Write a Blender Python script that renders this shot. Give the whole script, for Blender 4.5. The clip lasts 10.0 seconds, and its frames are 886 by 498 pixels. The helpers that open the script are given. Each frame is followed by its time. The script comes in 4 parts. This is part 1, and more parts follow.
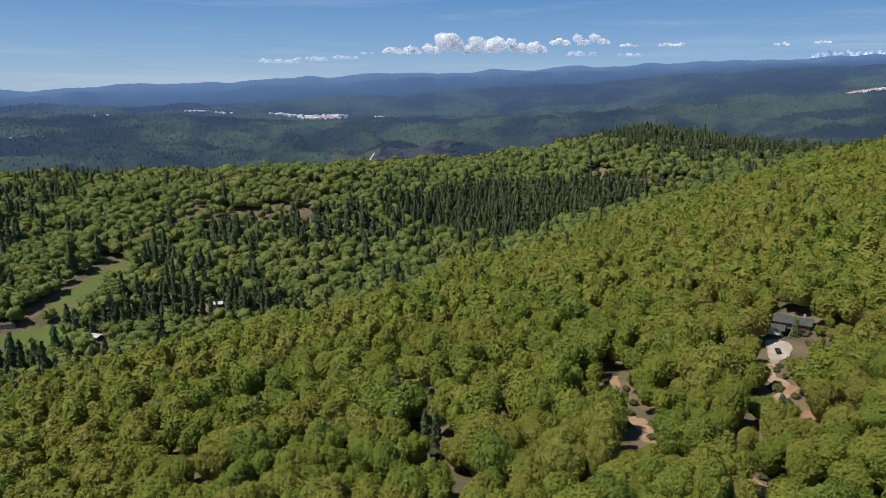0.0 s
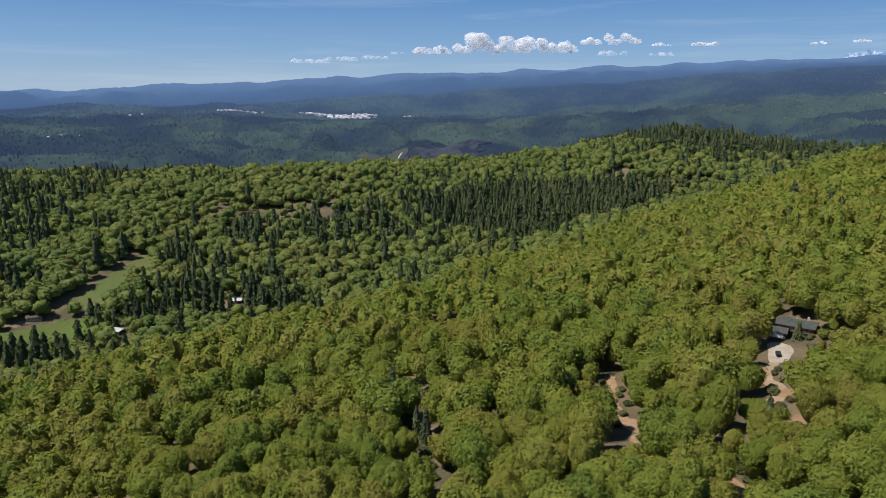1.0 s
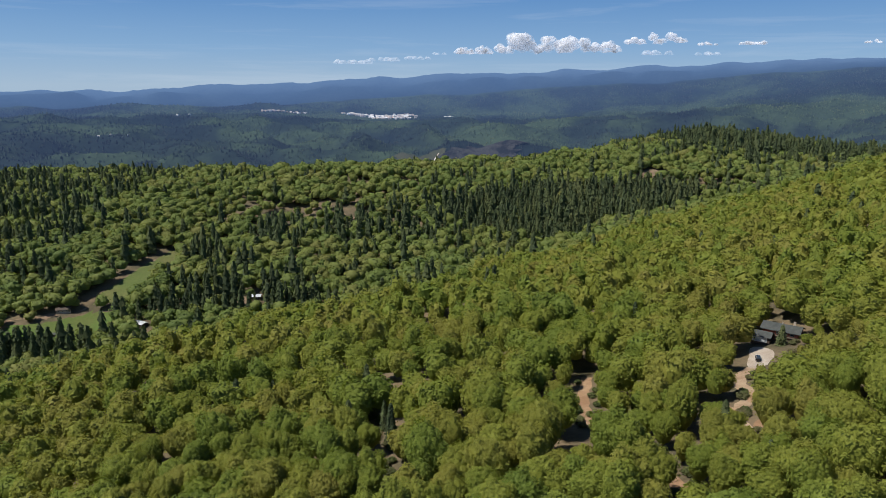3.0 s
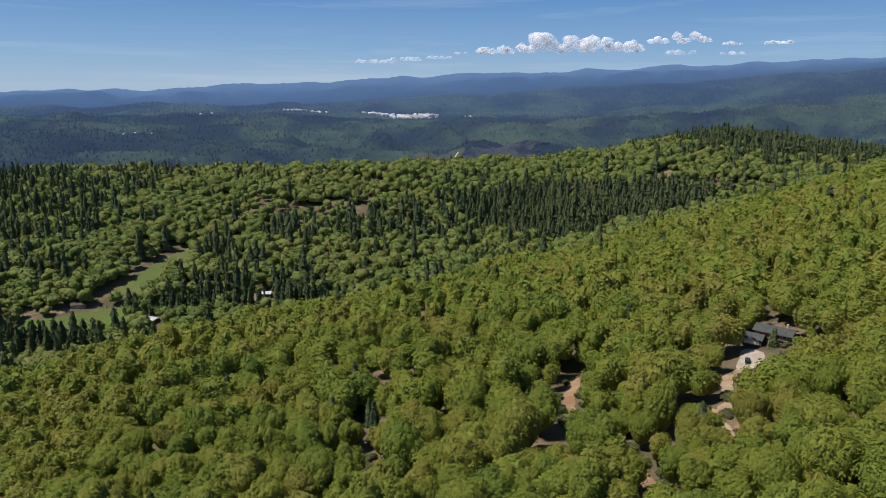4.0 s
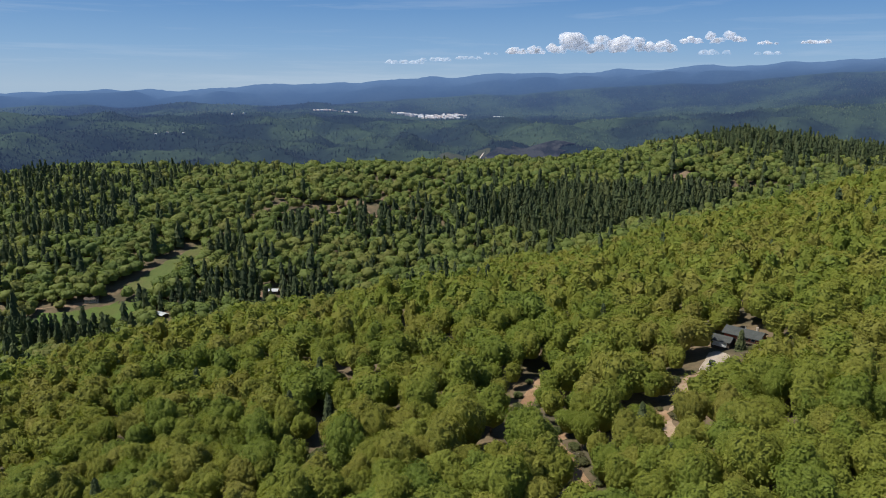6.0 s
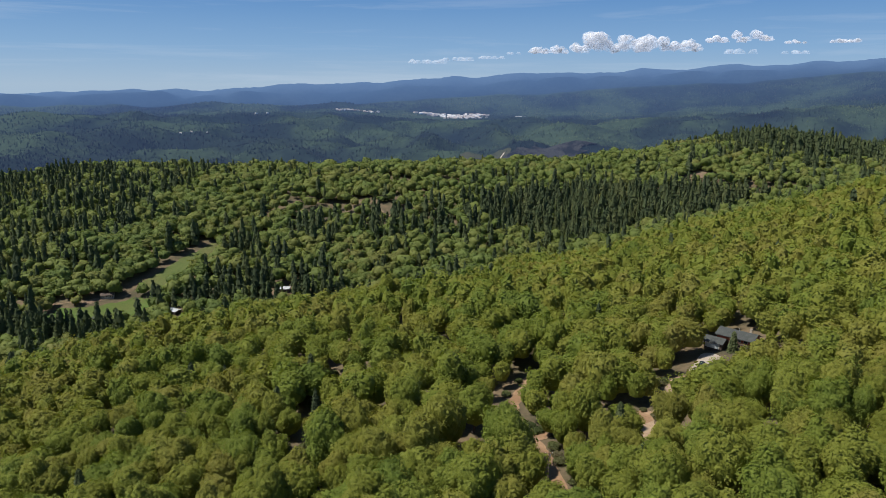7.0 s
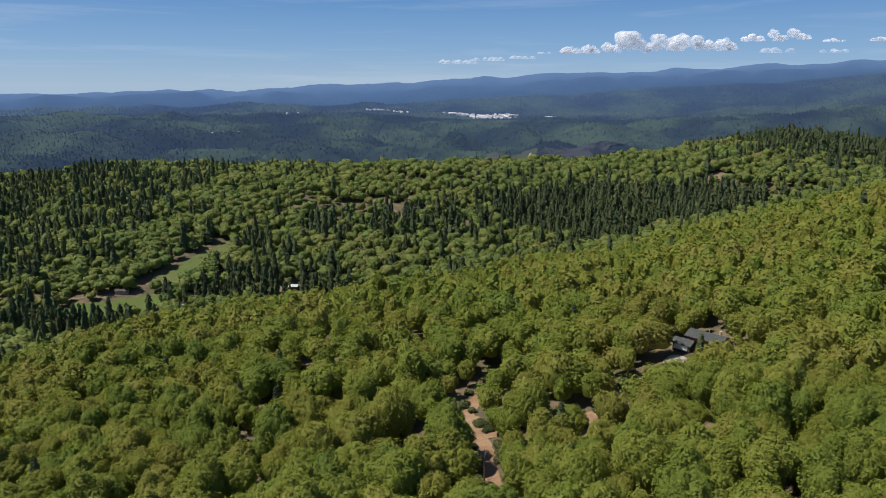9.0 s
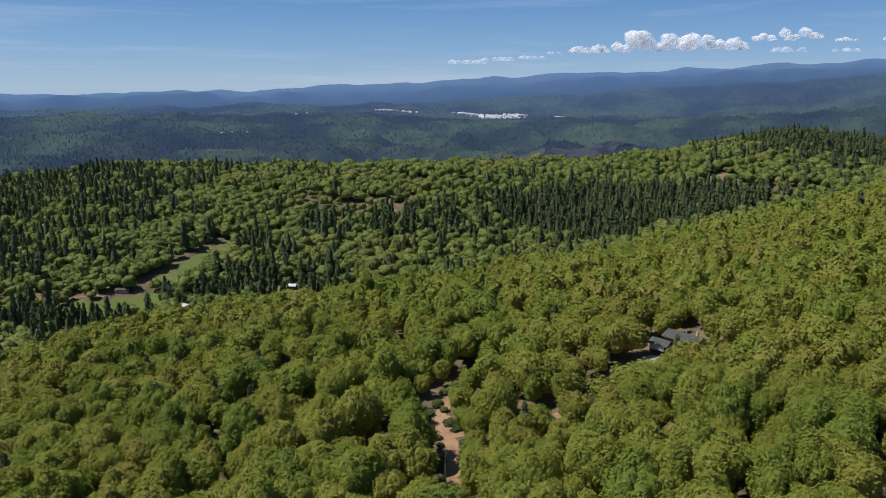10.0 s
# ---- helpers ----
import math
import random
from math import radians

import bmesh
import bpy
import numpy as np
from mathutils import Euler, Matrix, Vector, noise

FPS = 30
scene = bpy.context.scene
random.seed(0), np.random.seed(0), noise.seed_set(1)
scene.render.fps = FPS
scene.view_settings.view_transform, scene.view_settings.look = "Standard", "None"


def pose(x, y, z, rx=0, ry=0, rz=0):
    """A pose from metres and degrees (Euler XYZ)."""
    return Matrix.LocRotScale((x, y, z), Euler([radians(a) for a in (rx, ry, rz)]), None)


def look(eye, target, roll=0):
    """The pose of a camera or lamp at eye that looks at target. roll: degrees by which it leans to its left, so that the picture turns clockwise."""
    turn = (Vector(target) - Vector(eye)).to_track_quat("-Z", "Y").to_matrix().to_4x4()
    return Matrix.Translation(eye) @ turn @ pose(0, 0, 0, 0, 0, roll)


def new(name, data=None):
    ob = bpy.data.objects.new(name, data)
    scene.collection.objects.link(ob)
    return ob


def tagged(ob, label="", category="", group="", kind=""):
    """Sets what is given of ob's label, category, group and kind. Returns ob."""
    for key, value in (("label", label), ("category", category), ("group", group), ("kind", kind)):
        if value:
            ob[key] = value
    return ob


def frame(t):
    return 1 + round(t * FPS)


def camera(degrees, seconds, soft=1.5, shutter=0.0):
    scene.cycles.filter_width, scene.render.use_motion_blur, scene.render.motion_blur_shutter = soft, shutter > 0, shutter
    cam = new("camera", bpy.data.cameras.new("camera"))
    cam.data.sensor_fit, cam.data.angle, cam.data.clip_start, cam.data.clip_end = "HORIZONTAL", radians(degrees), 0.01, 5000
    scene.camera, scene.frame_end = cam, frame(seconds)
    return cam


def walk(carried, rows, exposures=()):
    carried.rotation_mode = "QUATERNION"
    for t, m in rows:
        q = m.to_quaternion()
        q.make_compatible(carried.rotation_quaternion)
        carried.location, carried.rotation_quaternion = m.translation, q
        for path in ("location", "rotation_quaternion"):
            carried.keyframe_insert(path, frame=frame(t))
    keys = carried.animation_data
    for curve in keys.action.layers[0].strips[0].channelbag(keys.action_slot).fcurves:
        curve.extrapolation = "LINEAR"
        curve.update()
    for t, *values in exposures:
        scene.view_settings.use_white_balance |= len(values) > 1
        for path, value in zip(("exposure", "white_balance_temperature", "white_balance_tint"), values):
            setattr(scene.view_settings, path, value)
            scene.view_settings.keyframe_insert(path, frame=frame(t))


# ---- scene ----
cam = camera(63.9, 10.0, soft=0.9)
PATH = [
    (0, (-2.618, -1.428, 100.172), (-2.627, 0.522, 99.727), 0.3),
    (0.5, (3.719, -2.331, 100.161), (3.664, -0.382, 99.716), 0.3),
    (1, (10.068, -3.135, 100.152), (9.975, -1.187, 99.706), 0.3),
    (1.5, (16.519, -3.763, 100.179), (16.386, -1.817, 99.734), 0.2),
    (2, (23.051, -4.172, 100.233), (22.889, -2.229, 99.788), 0.2),
    (2.5, (29.529, -4.355, 100.284), (29.344, -2.414, 99.839), 0.2),
    (4, (48.791, -4.199, 100.468), (48.516, -2.269, 100.021), 0.3),
    (4.5, (55.288, -3.958, 100.449), (54.991, -2.031, 100.002), 0.3),
    (5, (61.829, -3.497, 100.396), (61.512, -1.573, 99.95), 0.3),
    (5.5, (68.383, -2.858, 100.355), (68.046, -0.938, 99.909), 0.3),
    (7, (87.481, -0.554, 100.073), (87.054, 1.348, 99.626), 0.3),
    (7.5, (93.791, 0.33, 99.992), (93.331, 2.224, 99.544), 0.3),
    (8, (100.055, 1.378, 99.942), (99.567, 3.265, 99.494), 0.3),
    (8.5, (106.343, 2.591, 99.929), (105.84, 4.475, 99.481), 0.3),
    (9, (112.756, 3.977, 99.936), (112.24, 5.857, 99.489), 0.2),
    (9.5, (119.276, 5.514, 99.955), (118.746, 7.39, 99.508), 0.2),
    (10, (125.83, 7.145, 99.981), (125.284, 9.017, 99.534), 0.1),
]
walk(cam, [(t, look(eye, target, roll)) for t, eye, target, roll in PATH], exposures=[(0.0, 0.25), (10.0, 0.25)])

# ---- world, sun ----
SUN_ELEV, SUN_AZ = 58.0, -110.0   # degrees; azimuth from +y, right is positive


def aim(az, el):
    a, e = radians(az), radians(el)
    return Vector((math.sin(a) * math.cos(e), math.cos(a) * math.cos(e), math.sin(e)))


sun_data = bpy.data.lights.new("sun", "SUN")
sun_data.energy, sun_data.angle, sun_data.color = 4.75, radians(0.53), (1.0, 0.94, 0.84)
sun = new("sun", sun_data)
sun.matrix_world = aim(SUN_AZ, SUN_ELEV).to_track_quat("Z", "Y").to_matrix().to_4x4()

world = bpy.data.worlds.new("sky")
scene.world = world
world.use_nodes = True
wt = world.node_tree
wt.nodes.clear()


def wn(kind, data_type="", blend_type=""):
    n = wt.nodes.new(kind)
    if data_type:
        n.data_type = data_type
    if blend_type:
        n.blend_type = blend_type
    return n


w_out = wn("ShaderNodeOutputWorld")
w_bg = wn("ShaderNodeBackground")
w_sky = wn("ShaderNodeTexSky")
w_sky.sky_type = "NISHITA"
w_sky.sun_disc = False
w_sky.sun_elevation, w_sky.sun_rotation = radians(SUN_ELEV), radians(SUN_AZ)
w_sky.altitude, w_sky.air_density, w_sky.dust_density, w_sky.ozone_density = 600, 1.0, 0.0, 4.0
w_bg.inputs[1].default_value = 0.066
# thin cirrus: stretched noise over the direction of the sky
w_tc = wn("ShaderNodeTexCoord")
w_map = wn("ShaderNodeMapping")
w_map.inputs["Scale"].default_value = (1.7, 1.7, 34.0)
w_noise = wn("ShaderNodeTexNoise")
w_noise.inputs["Scale"].default_value = 1.6
w_noise.inputs["Detail"].default_value = 7.0
w_noise.inputs["Roughness"].default_value = 0.62
w_noise.inputs["Distortion"].default_value = 0.4
w_ramp = wn("ShaderNodeValToRGB")
w_ramp.color_ramp.elements[0].position, w_ramp.color_ramp.elements[1].position = 0.5, 0.82
w_ramp.color_ramp.elements[0].color, w_ramp.color_ramp.elements[1].color = (0, 0, 0, 1), (0.30, 0.30, 0.30, 1)
w_mix = wn("ShaderNodeMix", data_type="RGBA")
w_mix.inputs[7].default_value = (8.5, 9.4, 10.6, 1)
wt.links.new(w_tc.outputs["Generated"], w_map.inputs["Vector"])
wt.links.new(w_map.outputs["Vector"], w_noise.inputs["Vector"])
wt.links.new(w_noise.outputs["Fac"], w_ramp.inputs["Fac"])
wt.links.new(w_ramp.outputs["Color"], w_mix.inputs[0])
w_tone = wn("ShaderNodeMix", data_type="RGBA", blend_type="MULTIPLY")
w_tone.inputs[0].default_value = 1.0
w_tone.inputs[7].default_value = (0.86, 0.98, 1.08, 1)
wt.links.new(w_sky.outputs["Color"], w_tone.inputs[6])
w_sep = wn("ShaderNodeSeparateXYZ")
wt.links.new(w_tc.outputs["Generated"], w_sep.inputs[0])
w_low = wn("ShaderNodeValToRGB")
for k, (p, c) in enumerate([(0.0, (0.45, 0.63, 0.86, 1)), (0.05, (0.28, 0.50, 0.83, 1)), (0.13, (0.11, 0.31, 0.70, 1)), (0.5, (0.05, 0.17, 0.46, 1))]):
    if k > 1:
        w_low.color_ramp.elements.new(p)
    w_low.color_ramp.elements[k].position, w_low.color_ramp.elements[k].color = p, c
w_ten = wn("ShaderNodeMix", data_type="RGBA", blend_type="MULTIPLY")
w_ten.inputs[0].default_value, w_ten.inputs[7].default_value = 1.0, (10, 10, 10, 1)
w_fade = wn("ShaderNodeMapRange")
for k, v in (("From Min", 0.15), ("From Max", 0.6), ("To Min", 0.85), ("To Max", 0.0)):
    w_fade.inputs[k].default_value = v
w_haze = wn("ShaderNodeMix", data_type="RGBA")
wt.links.new(w_sep.outputs[2], w_low.inputs["Fac"])
wt.links.new(w_low.outputs["Color"], w_ten.inputs[6])
wt.links.new(w_sep.outputs[2], w_fade.inputs["Value"])
wt.links.new(w_fade.outputs[0], w_haze.inputs[0])
wt.links.new(w_tone.outputs[2], w_haze.inputs[6])
wt.links.new(w_ten.outputs[2], w_haze.inputs[7])
wt.links.new(w_haze.outputs[2], w_mix.inputs[6])
wt.links.new(w_mix.outputs[2], w_bg.inputs["Color"])
wt.links.new(w_bg.outputs["Background"], w_out.inputs["Surface"])

# ---- materials ----


def material(name):
    m = bpy.data.materials.new(name)
    m.use_nodes = True
    m.node_tree.nodes.clear()
    return m, m.node_tree


def node(nt, kind, **ins):
    n = nt.nodes.new(kind)
    for k, v in ins.items():
        n.inputs[k.replace("_", " ")].default_value = v
    return n


def ramp(nt, fac, stops):
    r = nt.nodes.new("ShaderNodeValToRGB")
    els = r.color_ramp.elements
    while len(els) < len(stops):
        els.new(0.5)
    for e, (p, c) in zip(els, stops):
        e.position, e.color = p, (*c, 1)
    nt.links.new(fac, r.inputs["Fac"])
    return r.outputs["Color"]


def mixed(nt, fac, a, b, how="MIX"):
    m = nt.nodes.new("ShaderNodeMix")
    m.data_type, m.blend_type = "RGBA", how
    for sock, v in ((0, fac), (6, a), (7, b)):
        if hasattr(v, "is_linked"):
            nt.links.new(v, m.inputs[sock])
        else:
            m.inputs[sock].default_value = v if sock == 0 else (*v, 1)
    return m.outputs[2]


def place_noise(nt, scale, detail=4.0, rough=0.6):
    g = nt.nodes.new("ShaderNodeNewGeometry")
    n = node(nt, "ShaderNodeTexNoise", Scale=scale, Detail=detail, Roughness=rough)
    nt.links.new(g.outputs["Position"], n.inputs["Vector"])
    return n.outputs["Fac"]


def surface(name, base, dark, scale, fine, rough=0.85, bump=0.3, metal=0.0):
    """A plain worn surface: two scales of variation between two colours, and fine relief."""
    m, nt = material(name)
    out, p = nt.nodes.new("ShaderNodeOutputMaterial"), nt.nodes.new("ShaderNodeBsdfPrincipled")
    a = ramp(nt, place_noise(nt, scale), [(0.38, dark), (0.62, base)])
    b = ramp(nt, place_noise(nt, fine, 6.0, 0.7), [(0.3, (0.72, 0.72, 0.72)), (0.7, (1.08, 1.08, 1.08))])
    nt.links.new(mixed(nt, 1.0, a, b, "MULTIPLY"), p.inputs["Base Color"])
    p.inputs["Roughness"].default_value, p.inputs["Metallic"].default_value = rough, metal
    bm = node(nt, "ShaderNodeBump", Strength=bump, Distance=0.05)
    nt.links.new(place_noise(nt, fine * 2, 5.0, 0.7), bm.inputs["Height"])
    nt.links.new(bm.outputs["Normal"], p.inputs["Normal"])
    nt.links.new(p.outputs["BSDF"], out.inputs["Surface"])
    return m


def haze_by_range(nt):
    """Haze painted into the far land: its blue as emission, and how much of the land's own colour is left, by range
    from the flight.
    """
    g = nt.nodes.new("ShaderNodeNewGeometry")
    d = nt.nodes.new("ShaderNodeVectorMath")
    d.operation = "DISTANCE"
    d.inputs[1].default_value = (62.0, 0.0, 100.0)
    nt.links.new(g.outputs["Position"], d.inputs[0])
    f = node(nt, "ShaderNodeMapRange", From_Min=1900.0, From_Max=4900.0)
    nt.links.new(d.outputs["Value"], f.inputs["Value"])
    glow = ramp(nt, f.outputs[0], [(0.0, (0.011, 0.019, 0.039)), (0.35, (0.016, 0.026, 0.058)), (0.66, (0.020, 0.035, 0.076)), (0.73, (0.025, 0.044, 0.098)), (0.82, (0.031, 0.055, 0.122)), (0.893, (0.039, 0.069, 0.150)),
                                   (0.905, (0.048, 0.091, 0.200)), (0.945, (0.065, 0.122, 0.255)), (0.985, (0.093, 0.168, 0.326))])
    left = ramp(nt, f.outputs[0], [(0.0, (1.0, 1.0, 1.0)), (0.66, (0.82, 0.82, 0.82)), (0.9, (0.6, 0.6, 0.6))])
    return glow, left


def foliage(name, stops, by_object, patch=0.012, through_light=0.28, air=False, spread=0.52):
    """Leaves: a tint for each tree, patches of the wood, and each leaf spray a little different."""
    m, nt = material(name)
    out = nt.nodes.new("ShaderNodeOutputMaterial")
    if by_object:
        tint = nt.nodes.new("ShaderNodeObjectInfo").outputs["Random"]
    else:
        at = nt.nodes.new("ShaderNodeAttribute")
        at.attribute_name = "tint"
        tint = at.outputs["Fac"]
    add = nt.nodes.new("ShaderNodeMath")
    add.operation = "MULTIPLY_ADD"
    add.inputs[1].default_value = 0.9
    nt.links.new(place_noise(nt, patch, 3.0), add.inputs[0])
    mul = nt.nodes.new("ShaderNodeMath")
    mul.operation = "MULTIPLY_ADD"
    mul.inputs[1].default_value, mul.inputs[2].default_value = spread, 0.05 - spread / 2
    nt.links.new(tint, mul.inputs[0])
    nt.links.new(mul.outputs[0], add.inputs[2])
    col = ramp(nt, add.outputs[0], stops)
    isl = nt.nodes.new("ShaderNodeNewGeometry").outputs["Random Per Island"]
    lo, hi = (0.88, 1.10) if by_object else (0.90, 1.09)
    col = mixed(nt, 1.0, col, ramp(nt, isl, [(0.0, (lo, lo + 0.02, lo)), (0.55, (1.0, 1.0, 1.0)), (1.0, (hi, hi, hi - 0.04))]), "MULTIPLY")
    p = nt.nodes.new("ShaderNodeBsdfPrincipled")
    p.inputs["Roughness"].default_value = 0.66
    p.inputs["Specular IOR Level"].default_value = 0.14
    # haze painted in: leaf colour dimmed and blue emission added by range
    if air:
        glow, left = haze_by_range(nt)
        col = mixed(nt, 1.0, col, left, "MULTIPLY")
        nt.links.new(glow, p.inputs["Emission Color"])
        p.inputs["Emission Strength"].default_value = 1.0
    nt.links.new(col, p.inputs["Base Color"])
    last = p.outputs["BSDF"]
    if through_light:
        tr = nt.nodes.new("ShaderNodeBsdfTranslucent")
        nt.links.new(mixed(nt, 1.0, col, (1.28, 1.28, 0.55), "MULTIPLY"), tr.inputs["Color"])
        ms = nt.nodes.new("ShaderNodeMixShader")
        ms.inputs[0].default_value = through_light
        nt.links.new(p.outputs["BSDF"], ms.inputs[1])
        nt.links.new(tr.outputs["BSDF"], ms.inputs[2])
        last = ms.outputs[0]
    nt.links.new(last, out.inputs["Surface"])
    return m


OAK = [(0.06, (0.108, 0.152, 0.027)), (0.32, (0.148, 0.184, 0.030)), (0.55, (0.182, 0.200, 0.034)), (0.76, (0.198, 0.194, 0.040)), (0.98, (0.198, 0.178, 0.047))]
# greener and bluer than OAK: the far slope's haze put into leaf colour
OAK_HAZED = [(0.08, (0.096, 0.138, 0.042)), (0.35, (0.132, 0.174, 0.047)), (0.6, (0.158, 0.186, 0.050)), (0.80, (0.174, 0.180, 0.055)), (0.98, (0.174, 0.158, 0.061))]
PINE = [(0.15, (0.052, 0.070, 0.036)), (0.5, (0.071, 0.095, 0.043)), (0.85, (0.104, 0.121, 0.050))]
m_oak = foliage("oak_leaves", OAK, True)
m_oak_mass = foliage("oak_leaves_mass", OAK, False)
m_oak_hazed = foliage("oak_leaves_hazed", OAK_HAZED, False, spread=0.46)
m_pine = foliage("conifer_needles", PINE, True, through_light=0.1)
m_pine_mass = foliage("conifer_needles_mass", PINE, False, through_light=0.2)
# dark bluish greens of the far woods, with painted haze glowing over them
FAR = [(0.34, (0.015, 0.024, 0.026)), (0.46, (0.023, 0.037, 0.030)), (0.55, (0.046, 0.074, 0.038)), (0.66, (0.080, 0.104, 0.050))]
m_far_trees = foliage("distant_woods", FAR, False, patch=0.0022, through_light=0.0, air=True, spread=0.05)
m_bark = surface("bark", (0.16, 0.12, 0.09), (0.09, 0.07, 0.055), 1.5, 9.0, 0.95, 0.6)
m_floor = surface("forest_floor", (0.155, 0.112, 0.064), (0.078, 0.066, 0.034), 0.06, 0.7, 0.95, 0.8)
m_dirt = surface("dirt", (0.345, 0.228, 0.135), (0.245, 0.142, 0.076), 0.09, 1.3, 0.95, 0.5)
m_earth = surface("dry_red_earth", (0.24, 0.155, 0.10), (0.16, 0.125, 0.075), 0.12, 0.9, 0.95, 0.5)
m_drive = surface("pale_dirt", (0.37, 0.275, 0.185), (0.27, 0.18, 0.11), 0.12, 1.6, 0.95, 0.4)
m_grass = surface("meadow_grass", (0.088, 0.124, 0.026), (0.118, 0.122, 0.036), 0.03, 0.5, 0.95, 0.4)
m_lawn = surface("lawn_grass", (0.072, 0.128, 0.016), (0.09, 0.115, 0.022), 0.03, 0.5, 0.95, 0.4)
m_gravel = surface("pale_gravel", (0.42, 0.37, 0.31), (0.33, 0.27, 0.215), 0.15, 2.0, 0.95, 0.4)


def hazed_material(name, stops, scale, fine=(0.74, 1.16)):
    """Far land: broad patches, a fine mottle, and haze painted in as blue emission and dimmed colour."""
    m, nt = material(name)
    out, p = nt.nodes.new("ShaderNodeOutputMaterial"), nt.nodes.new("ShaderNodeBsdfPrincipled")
    glow, left = haze_by_range(nt)
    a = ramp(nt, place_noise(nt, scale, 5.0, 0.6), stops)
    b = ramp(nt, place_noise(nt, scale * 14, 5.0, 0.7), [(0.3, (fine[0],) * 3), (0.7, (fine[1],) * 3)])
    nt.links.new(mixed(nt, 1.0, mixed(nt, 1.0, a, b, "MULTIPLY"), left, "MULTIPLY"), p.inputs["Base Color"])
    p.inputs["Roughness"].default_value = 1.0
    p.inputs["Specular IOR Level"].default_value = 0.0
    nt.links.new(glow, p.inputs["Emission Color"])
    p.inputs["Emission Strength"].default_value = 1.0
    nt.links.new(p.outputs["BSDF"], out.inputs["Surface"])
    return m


def vapour(name, least=0.08, most=0.42, glow=0.2):
    m, nt = material(name)
    out, p, t = nt.nodes.new("ShaderNodeOutputMaterial"), nt.nodes.new("ShaderNodeBsdfDiffuse"), nt.nodes.new("ShaderNodeBsdfTransparent")
    p.inputs["Color"].default_value = (0.82, 0.82, 0.83, 1)
    tl = node(nt, "ShaderNodeBsdfTranslucent", Color=(0.82, 0.80, 0.80, 1))
    # bluish emission stands in for light scattered inside the cloud
    em = node(nt, "ShaderNodeEmission", Color=(0.60, 0.70, 0.88, 1), Strength=glow)
    half, ad, mx = nt.nodes.new("ShaderNodeMixShader"), nt.nodes.new("ShaderNodeAddShader"), nt.nodes.new("ShaderNodeMixShader")
    half.inputs[0].default_value = 0.45
    nt.links.new(p.outputs[0], half.inputs[1]), nt.links.new(tl.outputs[0], half.inputs[2])
    nt.links.new(half.outputs[0], ad.inputs[0]), nt.links.new(em.outputs[0], ad.inputs[1])
    thin = nt.nodes.new("ShaderNodeMapRange")
    for k, v in (("From Min", 0.35), ("From Max", 0.65), ("To Min", least), ("To Max", most)):
        thin.inputs[k].default_value = v
    nt.links.new(place_noise(nt, 0.025, 4.0), thin.inputs["Value"])
    nt.links.new(thin.outputs[0], mx.inputs[0])
    nt.links.new(t.outputs[0], mx.inputs[1]), nt.links.new(ad.outputs[0], mx.inputs[2])
    nt.links.new(mx.outputs[0], out.inputs["Surface"])
    return m


# bluish base colours; haze is put in as emission that grows with range
m_hills = hazed_material("distant_hills", [(0.34, (0.013, 0.021, 0.024)), (0.46, (0.020, 0.032, 0.028)), (0.57, (0.042, 0.064, 0.038))], 0.0022)
m_mount = hazed_material("distant_mountains", [(0.35, (0.016, 0.027, 0.032)), (0.7, (0.028, 0.042, 0.045))], 0.003)
m_range = hazed_material("distant_range", [(0.35, (0.02, 0.032, 0.04)), (0.7, (0.032, 0.045, 0.05))], 0.003)
# the snow carries the same painted haze glow as the ridges
m_snow = hazed_material("distant_snow", [(0.45, (0.16, 0.22, 0.30)), (0.60, (0.85, 0.86, 0.88))], 0.03)
m_cloud = vapour("cloud")
m_wisp = vapour("cloud_wisp", 0.06, 0.30, 0.25)

# ---- helpers for meshes ----


def np_mesh(name, V, F, mat, tint=None, smooth=False):
    """A mesh from arrays of triangles."""
    V, F = np.asarray(V, np.float32), np.asarray(F, np.int32)
    me = bpy.data.meshes.new(name)
    me.vertices.add(len(V))
    me.vertices.foreach_set("co", V.ravel())
    me.loops.add(F.size)
    me.loops.foreach_set("vertex_index", F.ravel())
    me.polygons.add(len(F))
    me.polygons.foreach_set("loop_start", np.arange(0, F.size, F.shape[1], dtype=np.int32))
    me.polygons.foreach_set("use_smooth", np.full(len(F), smooth))
    if tint is not None:
        me.attributes.new("tint", "FLOAT", "POINT").data.foreach_set("value", np.asarray(tint, np.float32))
    me.materials.append(mat)
    me.update(calc_edges=True)
    return me


def bm_mesh(name, bm, mat, smooth=False):
    me = bpy.data.meshes.new(name)
    bm.to_mesh(me)
    bm.free()
    me.materials.append(mat)
    if smooth:
        me.polygons.foreach_set("use_smooth", np.full(len(me.polygons), True))
    return me


def part(name, bm, mat, parent, label=""):
    """One mesh object under a thing or a part."""
    ob = new(name, bm_mesh(name, bm, mat))
    ob.parent = parent
    return tagged(ob, label)


def thing(name, m, label, category, group=""):
    ob = new(name)
    ob.empty_display_size = 0.5
    ob.matrix_world = m
    return tagged(ob, label, category, group)


def box(bm, x0, y0, z0, x1, y1, z1):
    m = Matrix.LocRotScale(((x0 + x1) / 2, (y0 + y1) / 2, (z0 + z1) / 2), None, (x1 - x0, y1 - y0, z1 - z0))
    bmesh.ops.create_cube(bm, size=1, matrix=m)
    return bm


